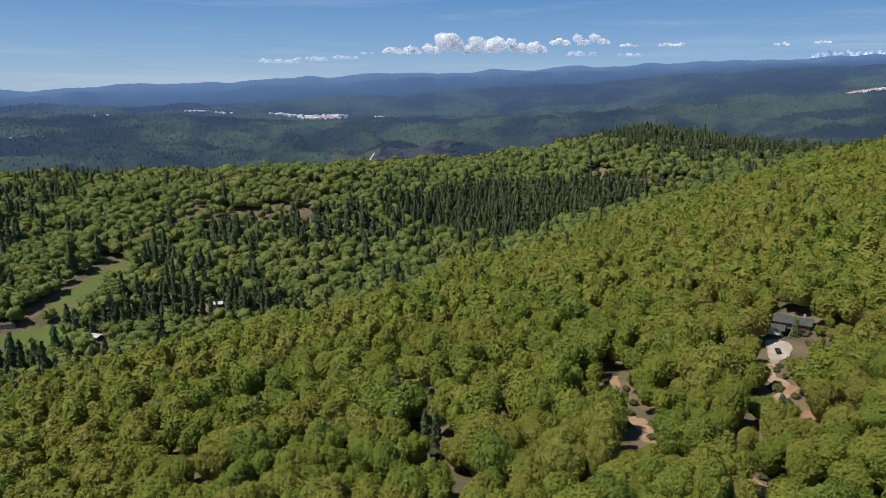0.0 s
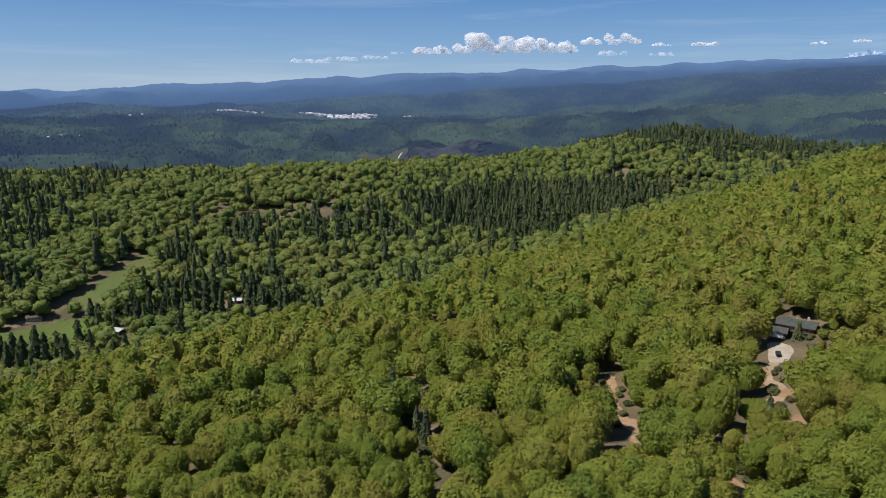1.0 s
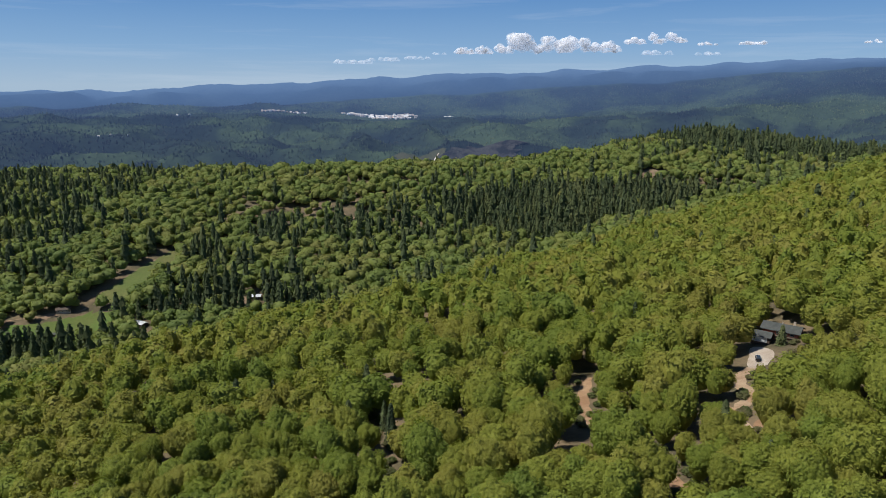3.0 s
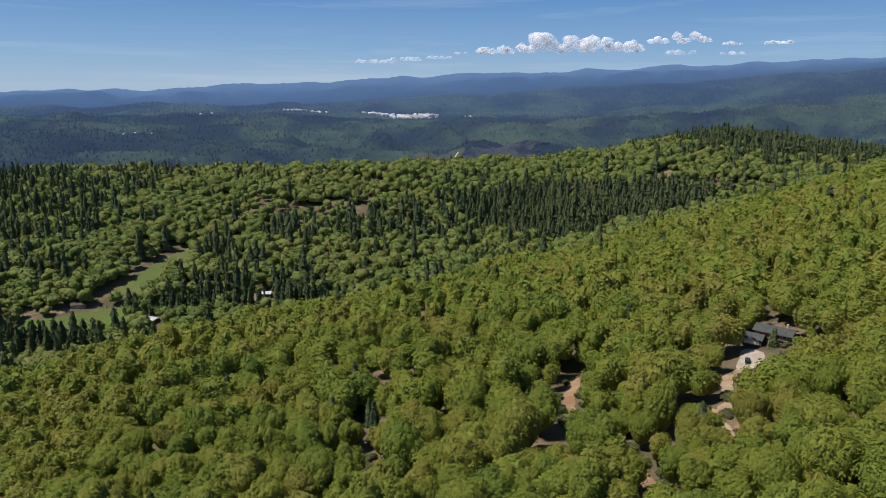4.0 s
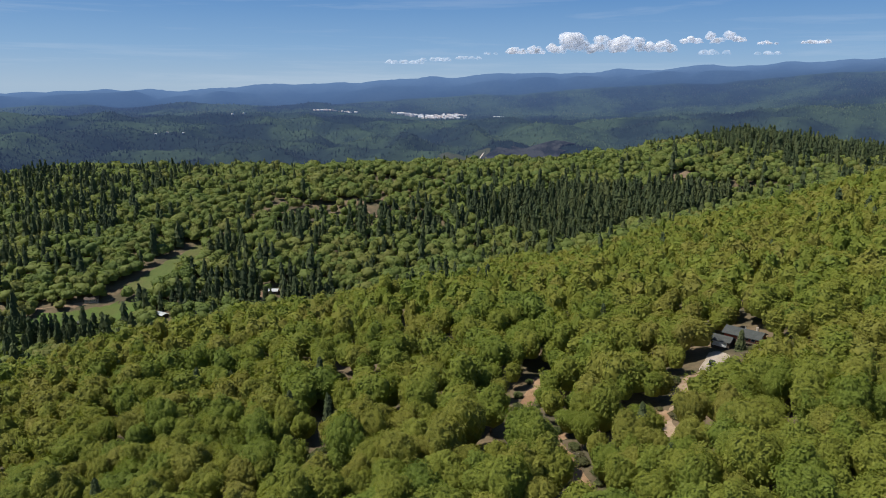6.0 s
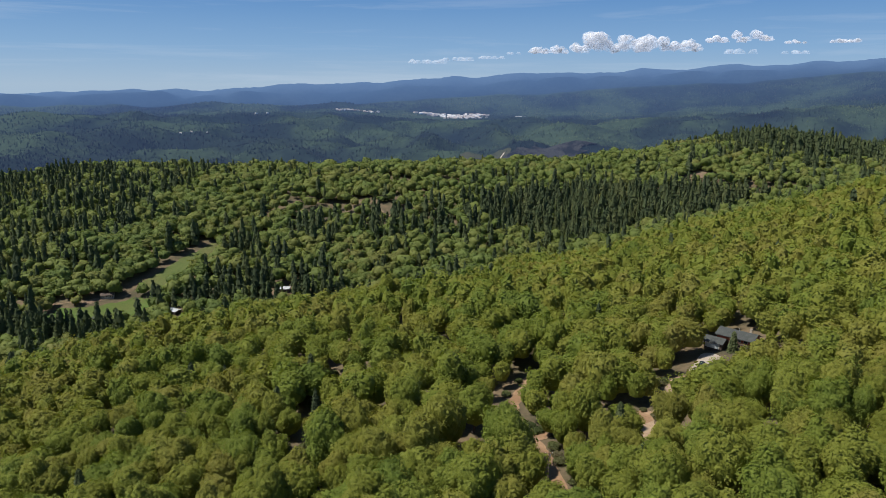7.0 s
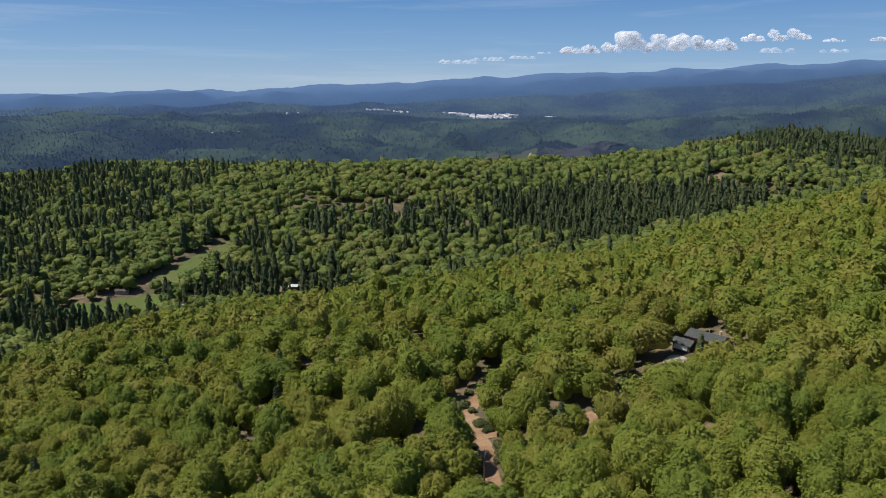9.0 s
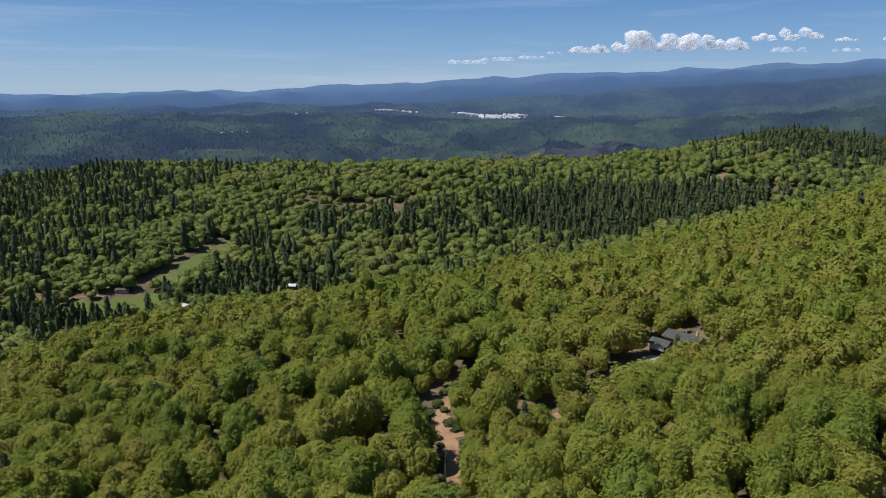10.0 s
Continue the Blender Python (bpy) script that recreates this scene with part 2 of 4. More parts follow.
# ---- the lie of the land: feature lines of the hills, heights in metres ----
rng = np.random.default_rng(7)
NEAR_SPUR = [(-400, -250, -85), (0, -250, -20), (400, -250, 45), (-350, 60, -78), (-100, 100, -33), (60, 100, -8), (200, 100, 16), (420, 60, 52),
             (-98, 214, -34), (-20, 200, -19), (72, 197, -7), (106, 213, -1), (150, 220, 8), (260, 250, 25), (61, 240, -13), (133, 272, 0), (165, 297, 7)]
SPUR_BACK = [(-230, 270, -70), (-212, 339, -64.5), (-265, 424, -108), (-159, 264, -42), (-107, 248, -31), (-137, 318, -40), (-50, 300, -26), (27, 254, -14), (64, 349, -15), (153, 366, -3), (250, 480, 6),
             (-158, 415, -66), (-76, 423, -50), (-23, 411, -32), (7, 545, -59), (5, 640, -70), (60, 670, -74), (170, 761, -52), (269, 780, -30), (296, 695, -6), (380, 815, 0), (460, 720, 39), (-250, 500, -116), (-150, 500, -104), (-70, 570, -98), (620, 700, 60)]
VALLEY = [(-900, 380, -175), (-650, 430, -140), (-420, 500, -120), (-340, 540, -117), (-303, 572, -114), (-190, 600, -110), (-90, 660, -104), (20, 745, -92), (130, 850, -74), (270, 930, -50), (427, 970, -20)]
FAR_SLOPE = [(-850, 620, -135), (-600, 640, -105), (-420, 655, -74), (-360, 612, -106), (-325, 700, -84), (-310, 650, -92), (-217, 640, -97), (-222, 845, -58), (-197, 813, -58), (-44, 760, -84), (120, 900, -62), (222, 1012, -20)]
FAR_CREST = [(-1200, 1150, -80), (-900, 1050, -66), (-782, 1098, -50), (-587, 983, -32), (-400, 990, -27), (-223, 1004, -21), (-60, 1060, -17), (100, 1136, -12), (272, 1217, 16), (345, 1300, 16), (480, 1230, 8), (580, 1110, 0), (800, 1100, 20)]
CANYON = [(-1200, 1600, -230), (-900, 1450, -200), (-400, 1400, -190), (0, 1550, -190), (300, 1700, -170), (700, 1650, -130), (1200, 1300, -60), (1300, 300, 120), (-1300, 300, -200), (0, -1200, -60), (900, -900, 60), (-900, -900, -150)]
SPUR_EDGE = [(-600, 200), (-300, 270), (-212, 350), (-150, 425), (-90, 455), (-30, 540), (0, 650), (65, 700), (170, 775), (269, 810), (380, 840), (600, 850)]
CTRL = np.array(NEAR_SPUR + SPUR_BACK + VALLEY + FAR_SLOPE + FAR_CREST + CANYON, float)


def spline_weights(c):
    n = len(c)
    d = np.sqrt((c[:, None, 0] - c[None, :, 0]) ** 2 + (c[:, None, 1] - c[None, :, 1]) ** 2 + 30.0 ** 2)
    A = np.zeros((n + 3, n + 3))
    A[:n, :n] = -d + 3.0 * np.eye(n)
    A[:n, n], A[:n, n + 1], A[:n, n + 2] = 1, c[:, 0] / 1000, c[:, 1] / 1000
    A[n:, :n] = A[:n, n:].T
    return np.linalg.solve(A, np.append(c[:, 2], [0, 0, 0]))


CW = spline_weights(CTRL)


def wave(x, y, k, seed):
    """Cheap smooth noise, about -1 to 1, of wavelength k."""
    r = np.random.default_rng(seed)
    s = np.zeros_like(x, dtype=float)
    for i in range(7):
        a, f, ph = r.uniform(0, 6.283), r.uniform(0.6, 1.7) * 6.283 / k, r.uniform(0, 6.283)
        s += np.sin((x * np.cos(a) + y * np.sin(a)) * f + ph + 0.8 * np.sin((x * np.sin(a) - y * np.cos(a)) * f * 0.6 + ph))
    return s / 3.2


def ground_z(x, y):
    x, y = np.atleast_1d(np.asarray(x, float)), np.atleast_1d(np.asarray(y, float))
    z = np.zeros_like(x)
    for i in range(0, len(x), 20000):
        s = slice(i, i + 20000)
        d = np.sqrt((x[s, None] - CTRL[None, :, 0]) ** 2 + (y[s, None] - CTRL[None, :, 1]) ** 2 + 30.0 ** 2)
        z[s] = -d @ CW[:-3] + CW[-3] + CW[-2] * x[s] / 1000 + CW[-1] * y[s] / 1000
    return z + 1.2 * wave(x, y, 90, 3) * np.clip((np.hypot(x - 62, y) - 150) / 300, 0.15, 1.6)


def gz(x, y):
    return float(ground_z([x], [y])[0])


# ---- far land: elevation seen from the middle of the flight, by bearing and range ----
MID = (62.0, 0.0)
BEARING = [-60, -42, -31, -21, -10, 0, 10, 20, 32, 60]
FAR_RINGS = [
    (1500, [-11.0, -11.0, -11.0, -11.0, -11.0, -11.0, -11.0, -10.0, -9.0, -6.0]),
    (2000, [-9.0, -9.0, -9.2, -9.2, -9.0, -9.0, -8.6, -8.0, -7.0, -5.0]),
    (2500, [-6.4, -6.3, -6.8, -6.8, -6.5, -6.2, -5.6, -5.0, -4.4, -4.0]),
    (2900, [-5.4, -5.2, -5.3, -5.0, -4.6, -4.7, -4.3, -3.8, -3.2, -3.0]),
    (3400, [-3.8, -3.6, -3.6, -3.6, -3.5, -3.3, -3.0, -2.4, -1.8, -1.5]),
    (3900, [-2.3, -2.3, -2.5, -2.8, -3.0, -2.9, -2.1, -1.2, -0.4, 0.0]),
    (4300, [-2.7, -2.5, -1.9, -1.9, -2.1, -2.0, -1.2, 0.0, 0.8, 1.0]),
    (4600, [-1.6, -1.5, -1.5, -1.6, -0.8, -0.2, 0.4, 1.2, 1.7, 2.0])]
HORIZON = [-0.6, -0.55, -0.35, 0.1, 0.75, 1.2, 1.6, 1.95, 2.3, 2.4]


def far_z(az, r):
    """Height of the far land at bearings (degrees) and ranges."""
    rows = np.array([np.interp(az, BEARING, e) for _, e in FAR_RINGS] + [np.interp(az, BEARING, HORIZON)])
    rr = np.array([q for q, _ in FAR_RINGS] + [4850.0])
    k = np.clip(np.searchsorted(rr, r, side="right") - 1, 0, len(rr) - 2)
    f = np.clip((r - rr[k]) / (rr[k + 1] - rr[k]), 0, 1)
    i = np.arange(len(az))
    e = rows[k, i] * (1 - f) + rows[k + 1, i] * f
    x, y = r * np.sin(np.radians(az)), r * np.cos(np.radians(az))
    e = e + 1.15 * np.exp(-(np.abs(az + 3.2) / 5.2) ** 4 - ((r - 2600) / 95) ** 2)
    for ba, br, wa, h in ((-20.7, 4440, 1.5, 0.55), (-30.5, 4440, 3.2, 0.35), (-26.0, 4440, 5.0, 0.15)):
        e = e + h * np.exp(-((az - ba) / wa) ** 2 - ((r - br) / 70) ** 2)
    e = e + 0.30 * np.exp(-((r - 4725) / 45) ** 2) * np.abs(wave(x, y, 800, 41)) * (az < 12)
    e = e + np.clip((r - 4700) / 150, 0, 1) * (0.07 * wave(x, y, 330, 31) + 0.035 * np.abs(wave(x, y, 120, 32)))
    amp = np.clip((4300 - r) / 1000, 0.13, 1) * np.clip((r - 1500) / 900, 0, 1)
    hills = 0.55 * (0.75 - np.abs(wave(x, y, 620, 11))) + 0.16 * wave(x, y, 210, 12) + 0.25 * wave(x, y, 1100, 13)
    return 100 + r * np.tan(np.radians(e + amp * 1.75 * hills))


def sheet(name, mat, radii, bearings, height, label, category):
    R, A = np.meshgrid(radii, bearings, indexing="ij")
    x, y = MID[0] + R * np.sin(np.radians(A)), MID[1] + R * np.cos(np.radians(A))
    z = height(A.ravel(), R.ravel(), x.ravel(), y.ravel())
    V = np.stack([x.ravel(), y.ravel(), z], 1)
    n, m = R.shape
    i = (np.arange(n - 1)[:, None] * m + np.arange(m - 1)[None, :]).ravel()
    F = np.stack([i, i + 1, i + m + 1, i + m], 1)[:, ::-1]
    ob = new(name, np_mesh(name, V, F, mat, smooth=True))
    return tagged(ob, label, category, kind="structure")


bear_all = np.concatenate([np.arange(-60, 60, 0.3), np.arange(60, 301, 4.0)])
sheet("ground", m_floor, np.concatenate([[0.5, 10, 22], np.geomspace(35, 1600, 150)]), bear_all, lambda a, r, x, y: ground_z(x, y),
      "leaf-littered brown hillside ground under the woods", "ground")
edge = lambda a: (a + 180) % 360 - 180
bear_far = np.concatenate([np.arange(-60, 60, 0.45), np.arange(60, 301, 4.0)])
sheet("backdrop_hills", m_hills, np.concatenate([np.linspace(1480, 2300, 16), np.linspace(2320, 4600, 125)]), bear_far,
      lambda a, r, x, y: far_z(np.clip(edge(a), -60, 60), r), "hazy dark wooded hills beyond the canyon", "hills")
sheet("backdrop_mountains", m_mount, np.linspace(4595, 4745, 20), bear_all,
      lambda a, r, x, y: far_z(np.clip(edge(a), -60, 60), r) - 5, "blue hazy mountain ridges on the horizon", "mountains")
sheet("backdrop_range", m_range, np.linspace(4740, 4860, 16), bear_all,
      lambda a, r, x, y: far_z(np.clip(edge(a), -60, 60), r) - 5, "hazy pale blue mountain range farthest off", "mountains")

# ---- roads, meadows, clearings: plan ----
ROAD = [(64, 264), (62, 252), (60.5, 240), (60.5, 226), (64, 214), (72, 201), (78, 182), (83, 166), (88, 150)]
DRIVE = [(131, 268), (125, 254), (116, 249), (114, 238), (115, 225), (108, 218), (104, 214), (106, 203), (104, 184)]
TRACK = [(-520, 535), (-453, 554), (-422, 561), (-407, 572), (-385, 583), (-374, 597), (-370, 615), (-359, 640), (-351, 690), (-339, 722)]
MEADOW = [(-340, 721), (-318, 694), (-329, 680), (-335, 662), (-326, 640), (-336, 626), (-350, 611), (-367, 611), (-372, 617), (-364, 632), (-358, 647), (-351, 688), (-347, 706)]
LAWN = [(-418, 552), (-393, 564), (-381, 579), (-360, 599), (-345, 601), (-331, 579), (-326, 553), (-346, 545), (-357, 526), (-394, 515), (-421, 534)]


def seg_dist(x, y, line):
    d = np.full(np.shape(x), 1e9)
    for (ax, ay), (bx, by) in zip(line[:-1], line[1:]):
        t = np.clip(((x - ax) * (bx - ax) + (y - ay) * (by - ay)) / ((bx - ax) ** 2 + (by - ay) ** 2), 0, 1)
        d = np.minimum(d, np.hypot(x - ax - t * (bx - ax), y - ay - t * (by - ay)))
    return d


def inside(x, y, poly):
    c = np.zeros(np.shape(x), bool)
    for (ax, ay), (bx, by) in zip(poly, poly[1:] + poly[:1]):
        hit = ((ay > y) != (by > y)) & (x < (bx - ax) * (y - ay) / (by - ay + 1e-9) + ax)
        c ^= hit
    return c


def blob(x, y, cx, cy, rx, ry=None, turn=0.0):
    """1 in the middle of an oval patch, falling to 0."""
    ry = ry or rx
    a = radians(turn)
    u, v = (x - cx) * math.cos(a) + (y - cy) * math.sin(a), -(x - cx) * math.sin(a) + (y - cy) * math.cos(a)
    return np.exp(-((u / rx) ** 2 + (v / ry) ** 2))


def ribbon(name, line, width, mat, label, category, lift=0.14, rag=0.16):
    """A strip of bare earth that follows the ground, with a ragged edge."""
    pts = []
    for (ax, ay), (bx, by) in zip(line[:-1], line[1:]):
        n = max(2, int(math.hypot(bx - ax, by - ay) / 2.5))
        pts += [(ax + (bx - ax) * i / n, ay + (by - ay) * i / n) for i in range(n)]
    pts = np.array(pts + [line[-1]])
    for _ in range(6):
        pts[1:-1] = (pts[:-2] + 2 * pts[1:-1] + pts[2:]) / 4
    tan = np.gradient(pts, axis=0)
    nor = np.stack([tan[:, 1], -tan[:, 0]], 1) / np.hypot(tan[:, 0], tan[:, 1])[:, None]
    cols = np.linspace(-1, 1, 5)
    w = width / 2 * (1 + rag * rng.normal(size=(len(pts), 5)) * np.abs(cols)[None])
    P = pts[:, None, :] + nor[:, None, :] * (cols[None, :] * w)[..., None]
    V = np.concatenate([P.reshape(-1, 2), (ground_z(P[..., 0].ravel(), P[..., 1].ravel()) + lift)[:, None]], 1)
    i = (np.arange(len(pts) - 1)[:, None] * 5 + np.arange(4)[None]).ravel()
    ob = new(name, np_mesh(name, V, np.stack([i, i + 1, i + 6, i + 5], 1), mat, smooth=True))
    return tagged(ob, label, category, kind="structure")


def field(name, poly, mat, label, category, lift=0.2, step=4.0):
    """A patch of open ground with a soft outline, laid on the hillside."""
    p = np.array(poly, float)
    out = []
    for a, b in zip(p, np.roll(p, -1, 0)):
        n = max(1, int(np.hypot(*(b - a)) / step))
        out += [a + (b - a) * i / n for i in range(n)]
    out = np.array(out)
    for _ in range(3):
        out = (np.roll(out, 1, 0) + 2 * out + np.roll(out, -1, 0)) / 4
    c = out.mean(0)
    rings = np.linspace(0, 1, 10)[1:]
    out = out + (out - c) * (0.07 * rng.normal(size=(len(out), 1)))
    P = np.concatenate([[c]] + [c + (out - c) * f for f in rings])
    m = len(out)
    V = np.concatenate([P, (ground_z(P[:, 0], P[:, 1]) + lift)[:, None]], 1)
    j = np.arange(m)
    F = [np.stack([np.zeros(m, int), 1 + j, 1 + (j + 1) % m], 1)]
    for k in range(len(rings) - 1):
        a, b = 1 + k * m, 1 + (k + 1) * m
        F += [np.stack([a + j, b + j, b + (j + 1) % m], 1), np.stack([a + j, b + (j + 1) % m, a + (j + 1) % m], 1)]
    ob = new(name, np_mesh(name, V, np.concatenate(F), mat, smooth=True))
    return tagged(ob, label, category, kind="structure")


def oval(cx, cy, rx, ry, turn=0.0, n=14):
    a = radians(turn)
    return [(cx + rx * math.cos(t) * math.cos(a) - ry * math.sin(t) * math.sin(a), cy + rx * math.cos(t) * math.sin(a) + ry * math.sin(t) * math.cos(a))
            for t in [6.283 * i / n for i in range(n)]]


ribbon("dirt_road", ROAD, 4.6, m_dirt, "tan dirt road winding through the oak wood", "road")
ribbon("driveway", DRIVE, 4.6, m_drive, "pale dirt driveway leading up to the house", "driveway")
ribbon("farm_track", TRACK, 2.2, m_earth, "pinkish dirt track beside the meadow", "track")
ribbon("farm_track", [(-391, 582), (-382, 566), (-369, 545), (-352, 530)], 2.2, m_earth, "worn dirt track across the lawn", "track")
field("clearing", oval(68, 207, 9, 6), m_dirt, "bare tan earth where the dirt road widens", "clearing", 0.2)
for cx, cy, ra, rb in ((104, 216, 4.5, 7), (115, 224, 3.5, 6), (112, 204, 4, 4), (105, 190, 4.5, 6), (62, 221, 5, 5)):
    field("clearing", oval(cx, cy, ra, rb), m_dirt, "bare tan earth beside the track in the oak wood", "clearing", 0.2)
field("yard", [(129.5, 279.5), (136.2, 273), (135, 265), (131.5, 257), (126, 249), (119, 250), (122.5, 258), (126, 267)], m_gravel, "pale gravel parking yard before the house", "yard", 0.26)
field("meadow", MEADOW, m_grass, "mown green meadow in the valley", "meadow", 0.8)
field("lawn", LAWN, m_lawn, "bright green lawn on the valley floor", "lawn", 0.8)
field("bare_patch", oval(222, 1014, 26, 18), m_earth, "bare reddish earth patch on the far slope", "clearing", 0.3)
# (x, y, long radius, short radius, turn) of bare earth between the trees
BARE = [(-290, 830, 18, 6, 15), (-217, 872, 17, 8, 10), (-190, 842, 16, 7, 0), (-150, 955, 14, 7, 30), (-120, 990, 12, 6, 0), (-255, 850, 16, 9, 40), (-165, 830, 22, 8, 20),
        (257, 502, 6, 12, 0), (240, 458, 5, 10, 20), (-224, 622, 16, 10, 0), (-392, 580, 16, 6, 40), (-440, 545, 20, 6, 20), (427, 965, 16, 8, 20), (110, 178, 4, 6, 0), (-470, 640, 20, 8, 0)]
for bx, by, ra, rb, tu in BARE:
    field("bare_earth", oval(bx, by, ra, rb, tu), m_earth if by > 400 else m_dirt, "dry tan earth showing between the trees", "clearing", 0.22)

# ---- trees ----


def ico(sub):
    bm = bmesh.new()
    bmesh.ops.create_icosphere(bm, subdivisions=sub, radius=1)
    V, F = np.array([v.co[:] for v in bm.verts]), np.array([[v.index for v in f.verts] for f in bm.faces])
    bm.free()
    return V, F


ICO = {k: ico(k) for k in (1, 2, 3, 4)}


def leaves(r, P, N, size, loose=0.55):
    """One small triangle of leaves at each point, roughly facing along N."""
    n = len(P)
    N = N + loose * r.normal(size=(n, 3))
    N /= np.linalg.norm(N, axis=1)[:, None]
    U = np.cross(N, r.normal(size=(n, 3)))
    U /= np.linalg.norm(U, axis=1)[:, None] + 1e-9
    W = np.cross(N, U)
    s = size * r.uniform(0.6, 1.4, (n, 1))
    V = np.stack([P + U * s, P - 0.5 * U * s + 0.87 * W * s, P - 0.5 * U * s - 0.87 * W * s], 1).reshape(-1, 3)
    return V, np.arange(3 * n).reshape(-1, 3)


def oak_crown(seed, lobes, sub, n, size, R=5.5, H=14.0):
    """A broad uneven dome of leafy clumps; the foot of the tree is at 0."""
    r = np.random.default_rng(seed)
    C, K = [], []
    base = H * 0.34
    C.append((0, 0, base + (H - base) * 0.42)), K.append(R * 0.7)
    for i in range(lobes - 1):
        a = i * 2.4 + r.uniform(-0.4, 0.4)
        q = math.sqrt((i + 0.6) / lobes)
        d = R * 0.74 * q * r.uniform(0.85, 1.12)
        k = R * (0.52 if lobes < 6 else 0.40 if lobes < 15 else 0.34) * r.uniform(0.7, 1.3) * (1.05 - 0.15 * q)
        C.append((d * math.cos(a), d * math.sin(a), base + (H - base - k) * (1 - 0.82 * q ** 2.6) * r.uniform(0.84, 1.1) + 0.3))
        K.append(k)
    C, K = np.array(C), np.array(K)
    Vs, Fs, o = [], [], 0
    iv, jf = ICO[sub]
    for c, k in zip(C, K):
        v = iv * (1 + 0.14 * r.normal(size=(len(iv), 1))) * k * 0.9 * np.array([1, 1, 0.86]) + c
        Vs.append(v), Fs.append(jf + o)
        o += len(v)
    cand = int(n * 2.6) + 20
    w = K ** 2 / (K ** 2).sum()
    j = r.choice(len(C), cand, p=w)
    D = r.normal(size=(cand, 3))
    D[:, 2] = np.where(D[:, 2] < -0.5, -D[:, 2], D[:, 2])
    D /= np.linalg.norm(D, axis=1)[:, None]
    P = C[j] + D * (K[j] * r.uniform(0.82, 1.22, cand))[:, None] * np.array([1, 1, 0.9])
    dist = np.linalg.norm(P[:, None] - C[None], axis=2) / K[None]
    dist[np.arange(cand), j] = 9
    P, D = P[dist.min(1) > 0.8][:n], D[dist.min(1) > 0.8][:n]
    lv, lf = leaves(r, P, D + (0, 0, 0.35), size)
    Vs.append(lv), Fs.append(lf + o)
    return np.concatenate(Vs), np.concatenate(Fs)


def dome_crown(seed, core, tufts, n, size, R=5.1, H=14.5, foot=0.2, knob=0.19, fill=0.87, loose=0.5, crumble=0.0):
    """An oak's crown: one full uneven dome with a few large bulges, knobbly with tufts, and leaf sprays standing off it."""
    r = np.random.default_rng(seed)
    B = r.normal(size=(8, 3))
    B[:, 2] = np.abs(B[:, 2]) * 0.8
    B /= np.linalg.norm(B, axis=1)[:, None]
    amp, wid = r.uniform(0.08, 0.42, 8), r.uniform(0.30, 0.60, 8)
    T = r.normal(size=(tufts * 3, 3))
    T /= np.linalg.norm(T, axis=1)[:, None]
    pick = []
    gap = 2.6 / math.sqrt(tufts)
    for k in range(len(T)):
        if all(np.linalg.norm(T[k] - T[q]) > gap for q in pick) and len(pick) < tufts:
            pick.append(k)
    T = T[pick]
    tall = r.uniform(0.6, 1.3, len(T))
    mid, up = H * (1 + foot) / 2, H * (1 - foot) / 2

    def skin(D):
        rho = np.hypot(D[:, 0], D[:, 1])
        f = 1 / (rho ** 2.15 + np.abs(D[:, 2]) ** 2.15) ** (1 / 2.15)
        ang = np.arccos(np.clip(D @ B.T, -1, 1))
        f = f * (0.76 + (amp[None] * np.exp(-(ang / wid[None]) ** 2)).sum(1))
        dt = np.linalg.norm(D[:, None] - T[None], axis=2)
        k = dt.argmin(1)
        f = f + knob * tall[k] * np.sqrt(np.clip(1 - (dt.min(1) / (gap * 1.15)) ** 2, 0, 1)) - knob * 0.4
        return D * f[:, None] * np.array([R, R, up]) + np.array([0, 0, mid]), D - T[k]

    iv, jf = ICO[core]
    if core == 2:
        jf = jf[iv[jf][:, :, 2].max(1) > -0.3]
    V = (skin(iv)[0] - np.array([0, 0, mid])) * fill + np.array([0, 0, mid])
    V = (V - np.array([0, 0, mid])) * (1 + crumble * r.normal(size=(len(V), 1))) + np.array([0, 0, mid])
    D = r.normal(size=(n, 3))
    D[:, 2] = np.where(D[:, 2] < -0.3, -D[:, 2], D[:, 2]) + 0.1
    D /= np.linalg.norm(D, axis=1)[:, None]
    P, round_tuft = skin(D)
    P = P - np.array([0, 0, mid])
    lv, lf = leaves(r, P * r.uniform(0.88, 1.05, (n, 1)) + np.array([0, 0, mid]), D + round_tuft * (1.35 / gap) + (0, 0, 0.4), size, loose)
    squat = np.array([1, 1, min(1.0, 1.04 * H / lv[:, 2].max())])
    return np.concatenate([V, lv]) * squat, np.concatenate([jf, lf + len(V)])


